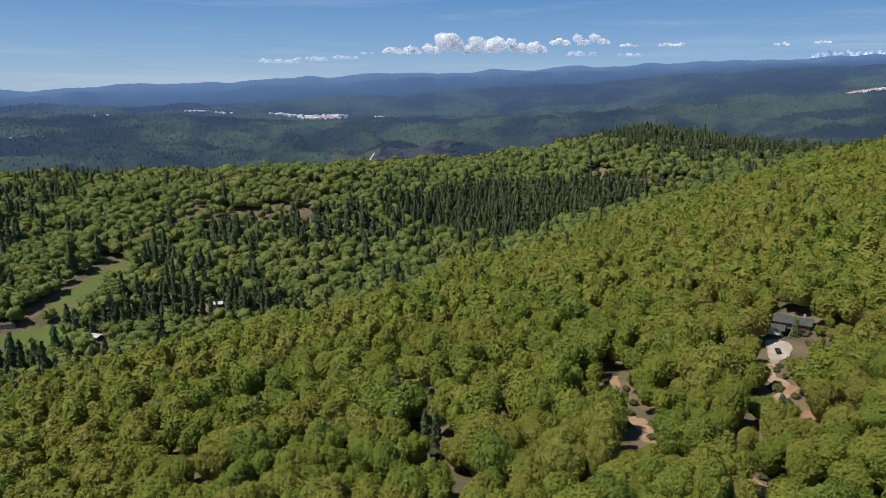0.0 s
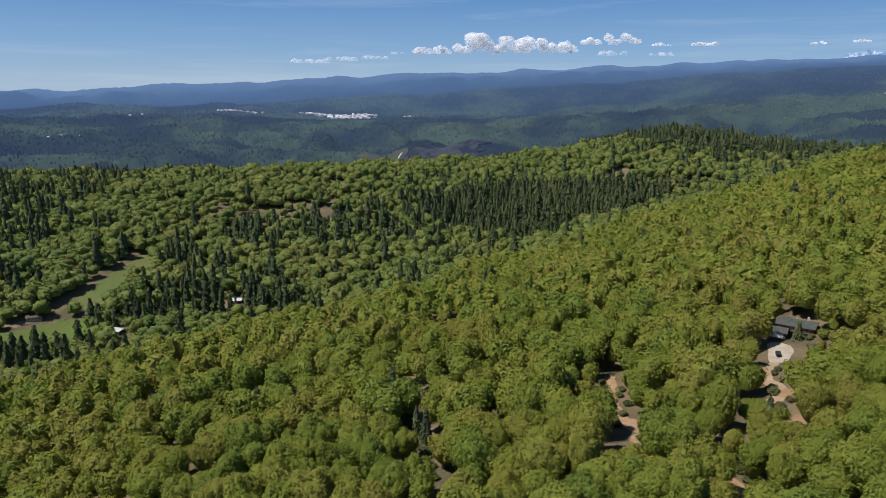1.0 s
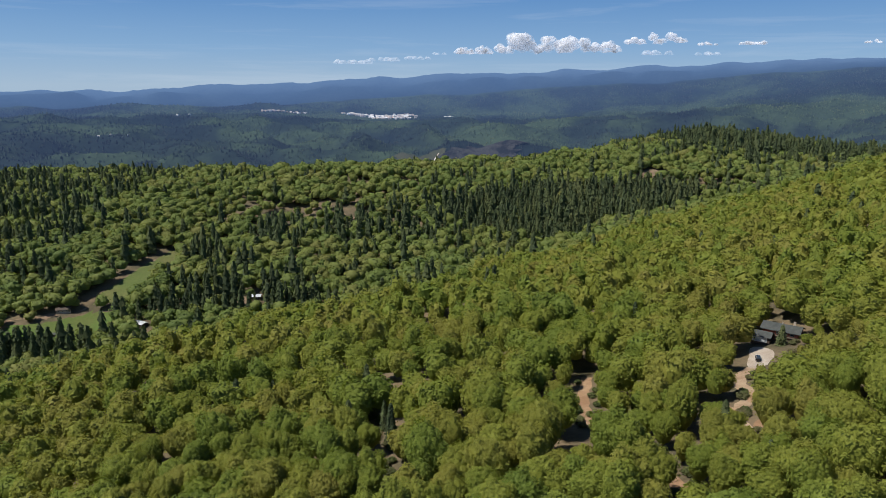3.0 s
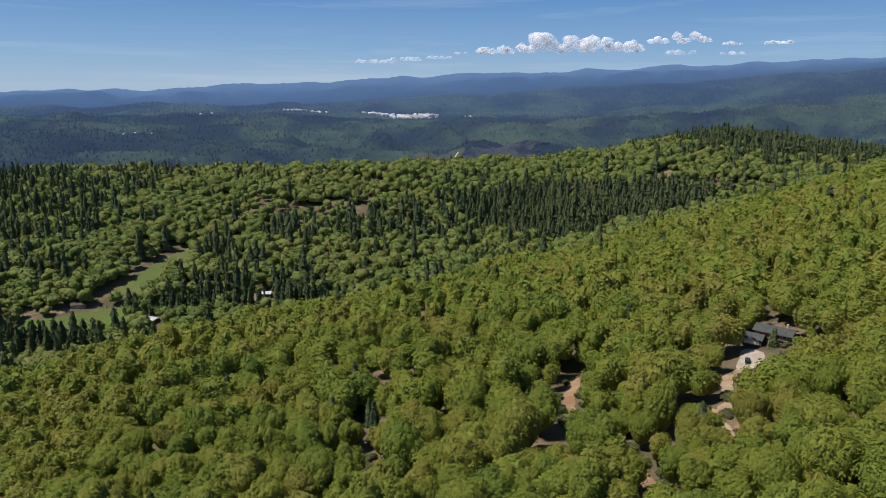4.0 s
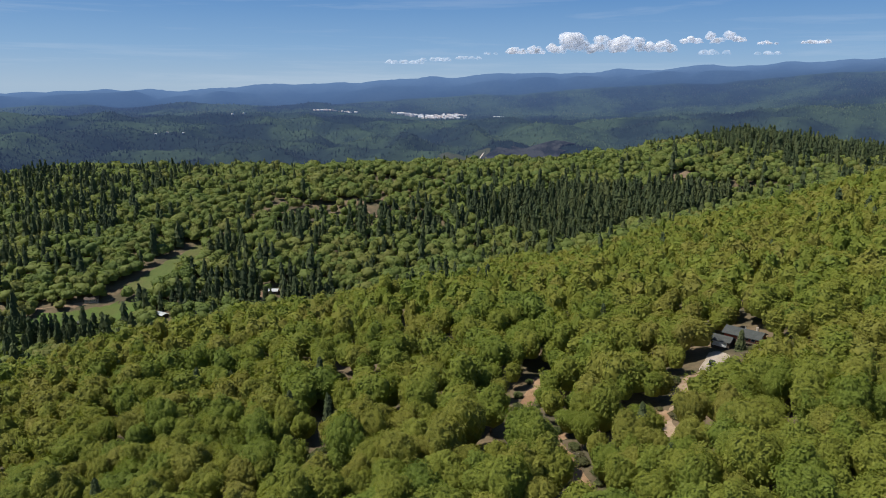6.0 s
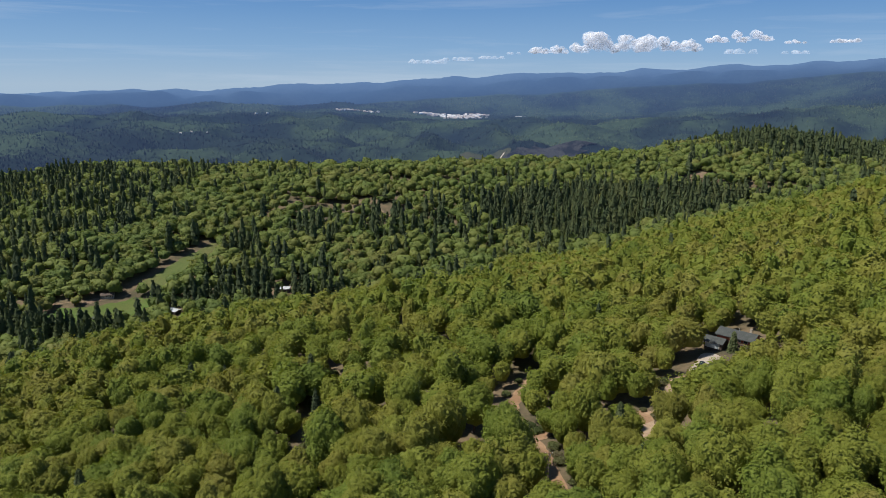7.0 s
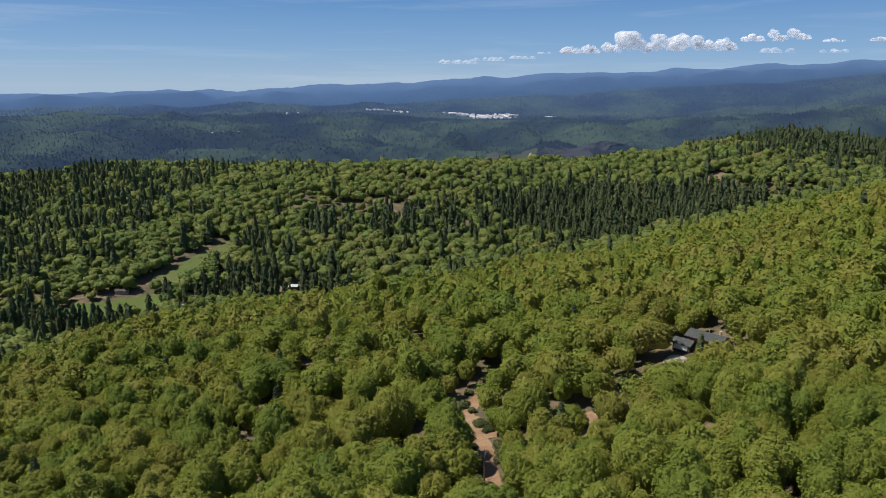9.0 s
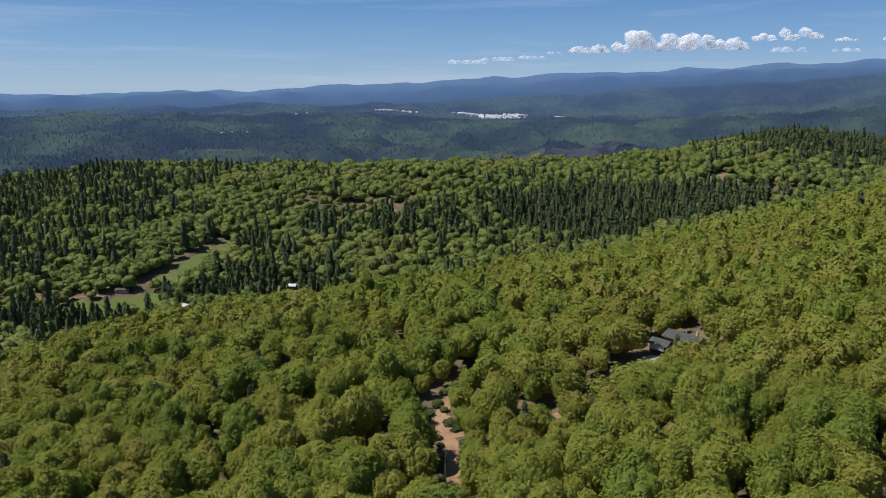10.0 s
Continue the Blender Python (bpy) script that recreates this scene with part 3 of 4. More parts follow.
def conifer_crown(seed, tiers, arms, H=19.5, R=4.5, foot=0.06, sprays=0, spray=0.6):
    """Drooping whorls of boughs, ragged at their tips, narrowing to a blunt point, with loose sprays of needles."""
    r = np.random.default_rng(seed)
    Vs, Fs, o = [], [], 0
    for i in range(tiers):
        f = i / tiers
        z, top = H * (foot + (1 - foot) * f ** 0.9), H * min(1.0, foot + (1 - foot) * (f + 2.0 / tiers))
        rad = R * (1 - f) ** 0.54 * r.uniform(0.8, 1.12) + 0.1
        a = np.arange(2 * arms) * math.pi / arms + r.uniform(0, 6)
        q = np.where(np.arange(2 * arms) % 2 == 0, 1.0, 0.75) * r.uniform(0.75, 1.2, 2 * arms) * rad
        ring = np.stack([q * np.cos(a), q * np.sin(a), z - q * 0.12 + r.normal(size=2 * arms) * 0.12 * H / tiers], 1)
        Vs.append(np.concatenate([ring, [[r.normal() * 0.06, r.normal() * 0.06, top]]]))
        k = np.arange(2 * arms)
        Fs.append(np.stack([k, (k + 1) % (2 * arms), np.full(2 * arms, 2 * arms)], 1) + o)
        o += 2 * arms + 1
    if sprays:
        f = r.uniform(0, 1, sprays) ** 1.3 * 0.97
        a = r.uniform(0, 6.283, sprays)
        q = (R * (1 - f) ** 0.54) * r.uniform(0.6, 1.05, sprays)
        D = np.stack([np.cos(a), np.sin(a), np.full(sprays, 0.5)], 1)
        P = np.stack([q * np.cos(a), q * np.sin(a), H * (foot + (1 - foot) * f)], 1)
        lv, lf = leaves(r, P, D, spray)
        Vs.append(lv), Fs.append(lf + o)
    return np.concatenate(Vs), np.concatenate(Fs)


def planted(protos, xyz, scale, r):
    """Many trees joined: arrays of vertices, triangles and the tint of each tree."""
    Vs, Fs, Ts, o = [], [], [], 0
    which = r.integers(0, len(protos), len(xyz))
    for k, (pv, pf) in enumerate(protos):
        idx = np.where(which == k)[0]
        if not len(idx):
            continue
        a, s = r.uniform(0, 6.283, len(idx)), scale[idx]
        wide, tall = s * r.uniform(0.86, 1.16, len(idx)), s * r.uniform(0.82, 1.18, len(idx))
        X = (pv[None, :, 0] * np.cos(a)[:, None] - pv[None, :, 1] * np.sin(a)[:, None]) * wide[:, None] + xyz[idx, None, 0]
        Y = (pv[None, :, 0] * np.sin(a)[:, None] + pv[None, :, 1] * np.cos(a)[:, None]) * wide[:, None] + xyz[idx, None, 1]
        Z = pv[None, :, 2] * tall[:, None] + xyz[idx, None, 2]
        Vs.append(np.stack([X, Y, Z], 2).reshape(-1, 3))
        Fs.append((pf[None] + (np.arange(len(idx)) * len(pv))[:, None, None]).reshape(-1, 3) + o)
        Ts.append(np.repeat(r.uniform(0, 1, len(idx)), len(pv)))
        o += len(idx) * len(pv)
    return np.concatenate(Vs), np.concatenate(Fs), np.concatenate(Ts)


def stuff(name, protos, xyz, scale, mat, label, category, seed):
    V, F, T = planted(protos, xyz, scale, np.random.default_rng(seed))
    return tagged(new(name, np_mesh(name, V, F, mat, T, name in ("oak_wood", "oak_wood_far"))), label, category, kind="stuff")


def scatter(x0, y0, x1, y1, step):
    nx, ny = int((x1 - x0) / step), int((y1 - y0) / (step * 0.87))
    gx, gy = np.meshgrid(np.arange(nx), np.arange(ny))
    x = x0 + (gx + 0.5 * (gy % 2)) * step + rng.uniform(-0.36, 0.36, gx.shape) * step
    y = y0 + gy * step * 0.87 + rng.uniform(-0.36, 0.36, gx.shape) * step
    return x.ravel(), y.ravel()


HOUSES = [(143.2, 282.5, 9.4), (133.5, 279, 9.0), (134.5, 262, 7.5), (140, 270.5, 6.0), (128, 254, 5.8), (117, 247, 4.6), (104, 216, 7.5), (97, 215, 5.5), (115, 224, 6.5), (112, 204, 5.0), (105, 190, 5.5), (-292, 552, 12), (-286, 545, 9), (-294, 563, 9), (-209, 618, 7), (-21, 282, 7), (-303, 574, 9), (-214, 630, 6), (-352, 540, 7), (-372, 590, 8)]


GAP = [(-22, 270), (-12, 236), (-4, 200), (2, 166)]


def free_ground(x, y):
    ok = (seg_dist(x, y, ROAD) > 5.3) & (seg_dist(x, y, DRIVE) > 3.9) & (seg_dist(x, y, [(132, 270), (126, 252)]) > 7.5) & (seg_dist(x, y, GAP) > 3.6) & (seg_dist(x, y, TRACK) > 5.5) & (seg_dist(x, y, [(57, 205), (60, 240)]) > 6.2) & (seg_dist(x, y, [(74, 196), (82, 166)]) > 6.6) & (seg_dist(x, y, [(80, 168), (79, 140)]) > 4.6) & (seg_dist(x, y, [(53, 188), (57, 208)]) > 5.0) & (seg_dist(x, y, [(124, 252), (115, 228)]) > 5.0)
    ok &= ~inside(x, y, MEADOW) & ~inside(x, y, LAWN) & (seg_dist(x, y, MEADOW[5:] + MEADOW[:1]) > 7.0) & (seg_dist(x, y, LAWN) > 2.5)
    ok &= (blob(x, y, 222, 1014, 24, 16) < 0.5) & (blob(x, y, 68, 207, 10, 7) < 0.4) & (blob(x, y, 127, 260, 13, 11) < 0.4)
    for hx, hy, hr in HOUSES:
        ok &= np.hypot(x - hx, y - hy) > hr
    for bx, by, ra, rb, tu in BARE:
        ok &= blob(x, y, bx, by, ra, rb, tu) < 0.62
    return ok


tx, ty = scatter(-1050, 60, 820, 1420, 8.9)
az = np.degrees(np.arctan2(tx - MID[0], ty))
far_side = ty > np.interp(tx, [v[0] for v in SPUR_EDGE], [v[1] for v in SPUR_EDGE]) + 6
park = blob(tx, ty, -225, 845, 130, 48, 10) + 0.7 * blob(tx, ty, -140, 965, 70, 25, 20) + 0.8 * blob(tx, ty, 260, 985, 70, 30)
keep = free_ground(tx, ty) & (np.abs(az + 8) < 43) & (ty < np.interp(tx, [v[0] for v in FAR_CREST], [v[1] for v in FAR_CREST]) + 45) & (np.hypot(tx - 62, ty) > 118)
keep &= rng.uniform(size=len(tx)) > np.clip(0.95 * park, 0, 0.86)
# conifer stands
BELT = [(-70, 850), (0, 838), (69, 800), (136, 880), (204, 888), (300, 966), (214, 979), (141, 978), (66, 966), (-10, 945)]
MIXED = [(-290, 770), (-256, 728), (-206, 738), (-60, 788), (0, 833), (-39, 882), (-20, 950), (-90, 900), (-140, 850), (-230, 800)]
BELOW = [(-312, 606), (-300, 585), (-250, 590), (-191, 612), (-150, 622), (-165, 672), (-201, 660), (-271, 648), (-300, 650)]
BLOCK = [(-318, 688), (-300, 684), (-278, 706), (-292, 730), (-312, 722)]
WEST = [(-460, 1010), (-455, 850), (-490, 782), (-436, 705), (-478, 660), (-405, 612), (-470, 572), (-1000, 560), (-1000, 1100), (-600, 1020)]
belt = np.where(inside(tx, ty, BELT), 0.95, 0.0) + np.where(inside(tx, ty, MIXED), 0.5, 0.0) + np.where(inside(tx, ty, BELOW), 0.75, 0.0) + np.where(inside(tx, ty, WEST), 0.42, 0.0)
belt += blob(tx, ty, 430, 1190, 260, 105, -14) * 1.6 + 0.5 * blob(tx, ty, -470, 985, 170, 35) + 1.3 * blob(tx, ty, -385, 503, 90, 26, 8) + 0.25 * blob(tx, ty, 20, 1075, 160, 25, 20)
pc = np.where(far_side, np.clip((belt + 0.20 * wave(tx, ty, 60, 5)) * 1.05, 0.045, 0.97), 0.006)
pc = np.where(blob(tx, ty, 250, 1020, 110, 55) > 0.5, 0.08, pc)
pc = np.where(inside(tx, ty, BLOCK), 1.0, np.where(np.hypot(tx - 138, ty - 262) < 42, 0.0, pc))
is_pine = rng.uniform(size=len(tx)) < pc
tx, ty, is_pine, far_side = tx[keep], ty[keep], is_pine[keep], far_side[keep]
# oaks that line the dirt road
LINING = np.array([(69, 246), (68.5, 236), (68, 227), (70.5, 219), (76, 207), (80, 196), (83.5, 185), (49.5, 240), (48, 229), (49, 217), (66.5, 189), (68, 177.5), (74, 256), (71, 166), (68, 155), (79, 149), (85.5, 174), (88.5, 163), (117, 269), (110, 258), (104, 238), (97, 205), (98, 194), (110, 196), (54, 252), (71, 262), (53, 262), (58, 272)], float)
YOUNG = np.array([(126, 241), (120, 236), (133, 247), (140, 254), (147, 261), (146.5, 268), (153, 273), (122, 229)], float)
LINING = np.concatenate([LINING, YOUNG])
crowd = np.min(np.hypot(tx[:, None] - LINING[None, :, 0], ty[:, None] - LINING[None, :, 1]), 1) > 5.0
tx, ty = np.append(tx[crowd], LINING[:, 0]), np.append(ty[crowd], LINING[:, 1])
is_pine, far_side = np.append(is_pine[crowd], np.zeros(len(LINING), bool)), np.append(far_side[crowd], np.zeros(len(LINING), bool))
# conifers close together in the belt, on the knoll and in the block by the meadow
px, py = scatter(-340, 670, 760, 1330, 7.8)
dense = (inside(px, py, BELT) | (blob(px, py, 430, 1190, 260, 105, -14) > 0.42) | inside(px, py, BLOCK)) & free_ground(px, py) & (py < np.interp(px, [v[0] for v in FAR_CREST], [v[1] for v in FAR_CREST]) + 45)
dense &= (np.degrees(np.arctan2(px - MID[0], py)) < 35) & (blob(px, py, 250, 1020, 110, 55) < 0.5)
out = ~(inside(tx, ty, BELT) | (blob(tx, ty, 430, 1190, 260, 105, -14) > 0.42) | inside(tx, ty, BLOCK)) | (~is_pine) | (np.arange(len(tx)) >= len(tx) - len(LINING))
pick = dense & (rng.uniform(size=len(px)) < 0.85)
tx, ty = np.concatenate([px[pick], tx[out]]), np.concatenate([py[pick], ty[out]])
is_pine, far_side = np.concatenate([np.ones(pick.sum(), bool), is_pine[out]]), np.concatenate([np.ones(pick.sum(), bool), far_side[out]])
tz = ground_z(tx, ty) - 0.3
rad = np.hypot(tx - MID[0], ty)
size = rng.uniform(0.74, 1.26, len(tx)) * np.where(far_side & is_pine, rng.uniform(0.85, 1.36, len(tx)) * np.interp(ty - np.interp(tx, [v[0] for v in FAR_CREST], [v[1] for v in FAR_CREST]), [-130, -30], [1.0, 0.66]), np.where(far_side, rng.uniform(0.8, 1.15, len(tx)), 1.0))
# younger trees beside the road and below the house
size = size * np.where((np.hypot(tx - 136, ty - 254) < 23) | ((seg_dist(tx, ty, ROAD) < 13) & (ty > 180) & (ty < 262)) | ((seg_dist(tx, ty, DRIVE) < 9) & (ty > 222)), 0.8, 1.0)
size[-len(YOUNG):] = 0.46
size = size * np.where(np.hypot(tx - 136, ty - 254) < 19, 0.8, 1.0)
XYZ = np.stack([tx, ty, tz], 1)

# the oaks of the near slope, each a tree of its own
strip = (tx > -100) & (tx < 195) & (ty > 132) & (ty < 236) & ~is_pine
near_i = np.where(strip)[0]
near_i = near_i[np.argsort(ty[near_i])][:300]
is_near = np.zeros(len(tx), bool)
is_near[near_i] = True


def limb(bm, a, b, ra, rb, seg=6):
    a, b = Vector(a), Vector(b)
    m = Matrix.Translation((a + b) / 2) @ (b - a).to_track_quat("Z", "Y").to_matrix().to_4x4()
    bmesh.ops.create_cone(bm, cap_ends=True, segments=seg, radius1=ra, radius2=rb, depth=(b - a).length, matrix=m)


def trunk_mesh(seed, H):
    r = random.Random(seed)
    bm = bmesh.new()
    top = (r.uniform(-0.5, 0.5), r.uniform(-0.5, 0.5), H * 0.45)
    limb(bm, (0, 0, -0.6), top, 0.42, 0.26, 8)
    for i in range(6):
        a = i * 1.05 + r.uniform(-0.3, 0.3)
        limb(bm, (top[0] * 0.8, top[1] * 0.8, H * r.uniform(0.3, 0.45)), (2.9 * math.cos(a), 2.9 * math.sin(a), H * r.uniform(0.58, 0.75)), 0.17, 0.05, 5)
    return bm


oak_kinds = []
for k in range(12):
    v, f = dome_crown(100 + k, 3, 100, 2900, 0.26, 4.15 + 0.13 * ((k * 5) % 12), 13.3 + 0.32 * ((k * 7) % 12), foot=0.06, knob=0.19, fill=0.9, loose=0.2)
    crown_me = np_mesh("oak_crown", v, f, m_oak, smooth=True)
    trunk_me = bm_mesh("oak_trunk", trunk_mesh(k, 12.6 + 0.25 * ((k * 7) % 12)), m_bark)
    oak_kinds.append((crown_me, trunk_me))
OAK_LABELS = ["broad leafy oak in fresh yellow-green spring leaf on the slope", "tall round-crowned oak in bright green spring leaf", "spreading oak with an uneven olive-green crown"]
for n, i in enumerate(near_i):
    k = (n * 5) % 12
    tree = thing("oak_tree", Matrix.LocRotScale(XYZ[i], Euler((0, 0, rng.uniform(0, 6.283))), (size[i], size[i], size[i] * rng.uniform(0.82, 1.2))), OAK_LABELS[k % 3], "tree", "oaks on the near slope")
    for nm, me in (("crown", oak_kinds[k][0]), ("trunk", oak_kinds[k][1])):
        ob = new(nm, me)
        ob.parent = tree

rest = ~is_near & ~is_pine
mid1, mid2 = rest & (rad < 330), rest & (rad >= 330) & (rad < 600)
stuff("oak_wood", [dome_crown(200 + k, 2, 60, 620, 0.44, R=4.5, H=15.0, foot=0.06, knob=0.19, fill=0.9, loose=0.26) for k in range(8)], XYZ[mid1], size[mid1], m_oak_mass, "dense spring-green oak wood covering the slope", "woods", 1)
stuff("oak_wood_upper", [dome_crown(300 + k, 2, 34, 160, 0.64, R=3.95, H=15.4, foot=0.05, knob=0.21, fill=0.93, loose=0.36, crumble=0.03) for k in range(8)], XYZ[mid2], size[mid2], m_oak_mass, "dense yellow-green oak wood on the spur", "woods", 2)
far_oak, spur_oak = rest & (rad >= 600) & far_side, rest & (rad >= 600) & ~far_side
stuff("oak_wood_crest", [dome_crown(450 + k, 2, 18, 66, 0.92, R=4.05, H=15.4, foot=0.05, knob=0.2, fill=0.94, loose=0.36, crumble=0.035) for k in range(6)], XYZ[spur_oak], size[spur_oak], m_oak_mass, "yellow-green oak wood on the back of the spur", "woods", 6)
stuff("oak_wood_far", [dome_crown(400 + k, 2, 24, 84, 0.95, R=5.7, H=13.2, foot=0.03, knob=0.2, fill=0.93, loose=0.34, crumble=0.06) for k in range(10)], XYZ[far_oak], size[far_oak], m_oak_hazed, "green oak wood on the far slope", "woods", 3)
pines_near = is_pine & (rad < 420)
pines_far = is_pine & (rad >= 420)
stuff("conifer_wood", [conifer_crown(500 + k, 6, 4, H=20.0, R=4.0, sprays=48, spray=1.1) for k in range(7)], XYZ[pines_far], size[pines_far], m_pine_mass, "stands of dark green conifers on the far slope", "woods", 4)
pine_kinds = []
for k in range(4):
    v, f = conifer_crown(600 + k, 15, 9, H=17.0, R=2.8, sprays=500, spray=0.35)
    bm = bmesh.new()
    limb(bm, (0, 0, -0.5), (0, 0, 14), 0.3, 0.06, 7)
    pine_kinds.append((np_mesh("conifer_crown", v, f, m_pine), bm_mesh("conifer_trunk", bm, m_bark)))


def conifer(x, y, s, k, wide=1.0, label="slender dark green conifer standing among the oaks"):
    tree = thing("conifer_tree", Matrix.LocRotScale((x, y, gz(x, y) - 0.3), Euler((0, 0, x)), (s * wide, s * wide, s)), label, "tree", "conifers among the oaks")
    for nm, me in (("crown", pine_kinds[k % 4][0]), ("trunk", pine_kinds[k % 4][1])):
        ob = new(nm, me)
        ob.parent = tree


for n, i in enumerate(np.where(pines_near)[0]):
    conifer(tx[i], ty[i], size[i] * 0.95, n)
for x, y, s in ((-16.5, 233, 0.95), (-20.5, 244, 1.05), (-5.5, 213, 0.85), (-9.5, 222, 0.7), (96, 192, 0.95), (101, 169, 0.85), (-71, 240, 1.1), (-57, 242, 0.95), (-20, 213, 1.0), (89, 313, 0.95)):
    conifer(x, y, s, int(y))
conifer(139.6, 273.6, 0.52, 1, 1.55, "young dark conifer standing before the house")

# ---- far woods ----
n_far = 60000
fr = np.sqrt(rng.uniform(2350 ** 2, 4560 ** 2, n_far))
fa = rng.uniform(-52, 36, n_far)
fx, fy = MID[0] + fr * np.sin(np.radians(fa)), MID[1] + fr * np.cos(np.radians(fa))
fk = rng.uniform(size=n_far) < 0.85 - 0.35 * (wave(fx, fy, 380, 21) > 0.45)
fz = far_z(fa, fr) - 1.0
fs = rng.uniform(0.55, 1.1, n_far)
FXYZ = np.stack([fx, fy, fz], 1)
m_k = fk & (wave(fx, fy, 300, 22) > -0.9)
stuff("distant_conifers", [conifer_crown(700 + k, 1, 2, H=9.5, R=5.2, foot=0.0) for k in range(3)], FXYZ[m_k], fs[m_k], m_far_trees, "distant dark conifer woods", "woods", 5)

# ---- clouds ----


def cloud(az, el, wide, tall, seed, n, billows=17):
    """A small flat-bottomed heap of vapour, far off: billows, each with smaller billows on it."""
    r = np.random.default_rng(seed)
    D = 4905.0
    m = D * math.pi / 180
    iv, jf = ICO[2]
    Vs, Fs, o = [], [], 0
    for i in range(n):
        u = -1 + 2 * (i + r.uniform(0, 1)) / n
        env = 0.95 * tall * m * (1 - u * u) ** 0.5 * (0.72 + 0.28 * math.sin(4.3 * u + seed * 1.7))
        k = max(0.62 * wide * m / n, 0.42 * env) * r.uniform(0.8, 1.1)
        c = np.array([u * wide * m / 2, r.normal() * tall * m * 0.15, max(env - k, 0.0) * r.uniform(0.2, 1.0)])
        for j in range(billows):
            d = r.normal(size=3)
            d /= np.linalg.norm(d)
            kk, cc = (k, c) if j == 0 else (k * r.uniform(0.2, 0.55), c + d * k * r.uniform(0.62, 0.92) * np.array([1, 1, 0.85]))
            v = iv * kk
            v = v * (1 + 0.13 * np.sin(v @ r.normal(size=3) * 5 / kk + r.uniform(0, 6)) + 0.07 * np.sin(v @ r.normal(size=3) * 13 / kk))[:, None] * np.array([1.2, 1.1, 0.9]) + cc
            v[:, 2] = np.maximum(v[:, 2], -0.05 * tall * m + 0.03 * tall * m * np.sin(v[:, 0] / 11))
            Vs.append(v), Fs.append(jf + o)
            o += len(v)
    ob = new("cloud", np_mesh("cloud", np.concatenate(Vs), np.concatenate(Fs), m_cloud, smooth=True))
    p = aim(az, el) * D
    ob.matrix_world = Matrix.Translation((MID[0] + p.x, p.y, 100 + p.z)) @ Matrix.Rotation(radians(-az), 4, "Z")
    return tagged(ob, "small white flat-bottomed cumulus cloud over the horizon", "cloud", "cumulus clouds", "structure")


for n, (a, e, w, t, k) in enumerate([(-4.3, 2.55, 3.0, 0.9, 5), (-0.9, 2.62, 3.8, 1.9, 7), (1.7, 2.64, 2.8, 1.4, 5), (4.3, 2.72, 4.9, 2.1, 8), (8.5, 3.25, 2.3, 1.05, 5), (10.6, 3.3, 2.1, 0.95, 4),
                                     (13.0, 3.05, 1.4, 0.35, 6), (16.2, 3.05, 2.0, 0.4, 7), (23.6, 3.0, 0.9, 0.35, 4), (26.2, 3.1, 0.9, 0.3, 4), (31.0, 3.0, 2.0, 0.3, 7)]):
    cloud(a, e, w, t, 40 + n, k)
for n, (a, e, w, t, k) in enumerate([(-13.6, 1.75, 2.8, 0.34, 6), (-11.2, 1.95, 2.2, 0.38, 5), (-8.8, 2.1, 2.0, 0.34, 5), (-7.0, 2.45, 0.9, 0.22, 3), (9.4, 2.4, 2.2, 0.2, 4), (13.2, 2.35, 1.6, 0.2, 4)]):
    ob = cloud(a, e, w, t, 70 + n, k, 1)
    ob.data.materials[0] = m_wisp
    tagged(ob, "faint wisp of low cloud over the horizon")

# ---- buildings and other made things ----
m_roof = surface("dark_shingles", (0.062, 0.070, 0.066), (0.042, 0.048, 0.045), 0.5, 3.0, 0.8, 0.5)
m_grey_roof = surface("grey_roofing", (0.22, 0.235, 0.24), (0.16, 0.17, 0.175), 0.5, 3.0, 0.6, 0.3)
m_red = surface("redwood_siding", (0.40, 0.105, 0.065), (0.30, 0.08, 0.05), 0.6, 4.0, 0.75, 0.4)
m_brown = surface("brown_siding", (0.10, 0.07, 0.05), (0.07, 0.05, 0.04), 0.6, 4.0, 0.8, 0.4)
m_white = surface("white_paint", (0.72, 0.72, 0.70), (0.62, 0.62, 0.60), 0.6, 4.0, 0.55, 0.1)
m_metal = surface("pale_metal_roof", (0.62, 0.64, 0.66), (0.5, 0.52, 0.54), 0.3, 2.0, 0.45, 0.1, 0.2)
m_tan = surface("tan_stucco", (0.50, 0.42, 0.33), (0.42, 0.34, 0.27), 0.5, 3.0, 0.8, 0.2)
m_black = surface("black_car_paint", (0.012, 0.012, 0.014), (0.008, 0.008, 0.01), 2.0, 9.0, 0.2, 0.02)
m_rubber = surface("rubber", (0.02, 0.02, 0.02), (0.014, 0.014, 0.014), 5.0, 20.0, 0.9, 0.1)
m_pole = surface("weathered_pole", (0.24, 0.19, 0.15), (0.17, 0.13, 0.10), 2.0, 9.0, 0.9, 0.4)
m_glass = bpy.data.materials.new("window_glass")
m_glass.use_nodes = True
gp = m_glass.node_tree.nodes["Principled BSDF"]
gp.inputs["Base Color"].default_value, gp.inputs["Roughness"].default_value = (0.03, 0.04, 0.05, 1), 0.05


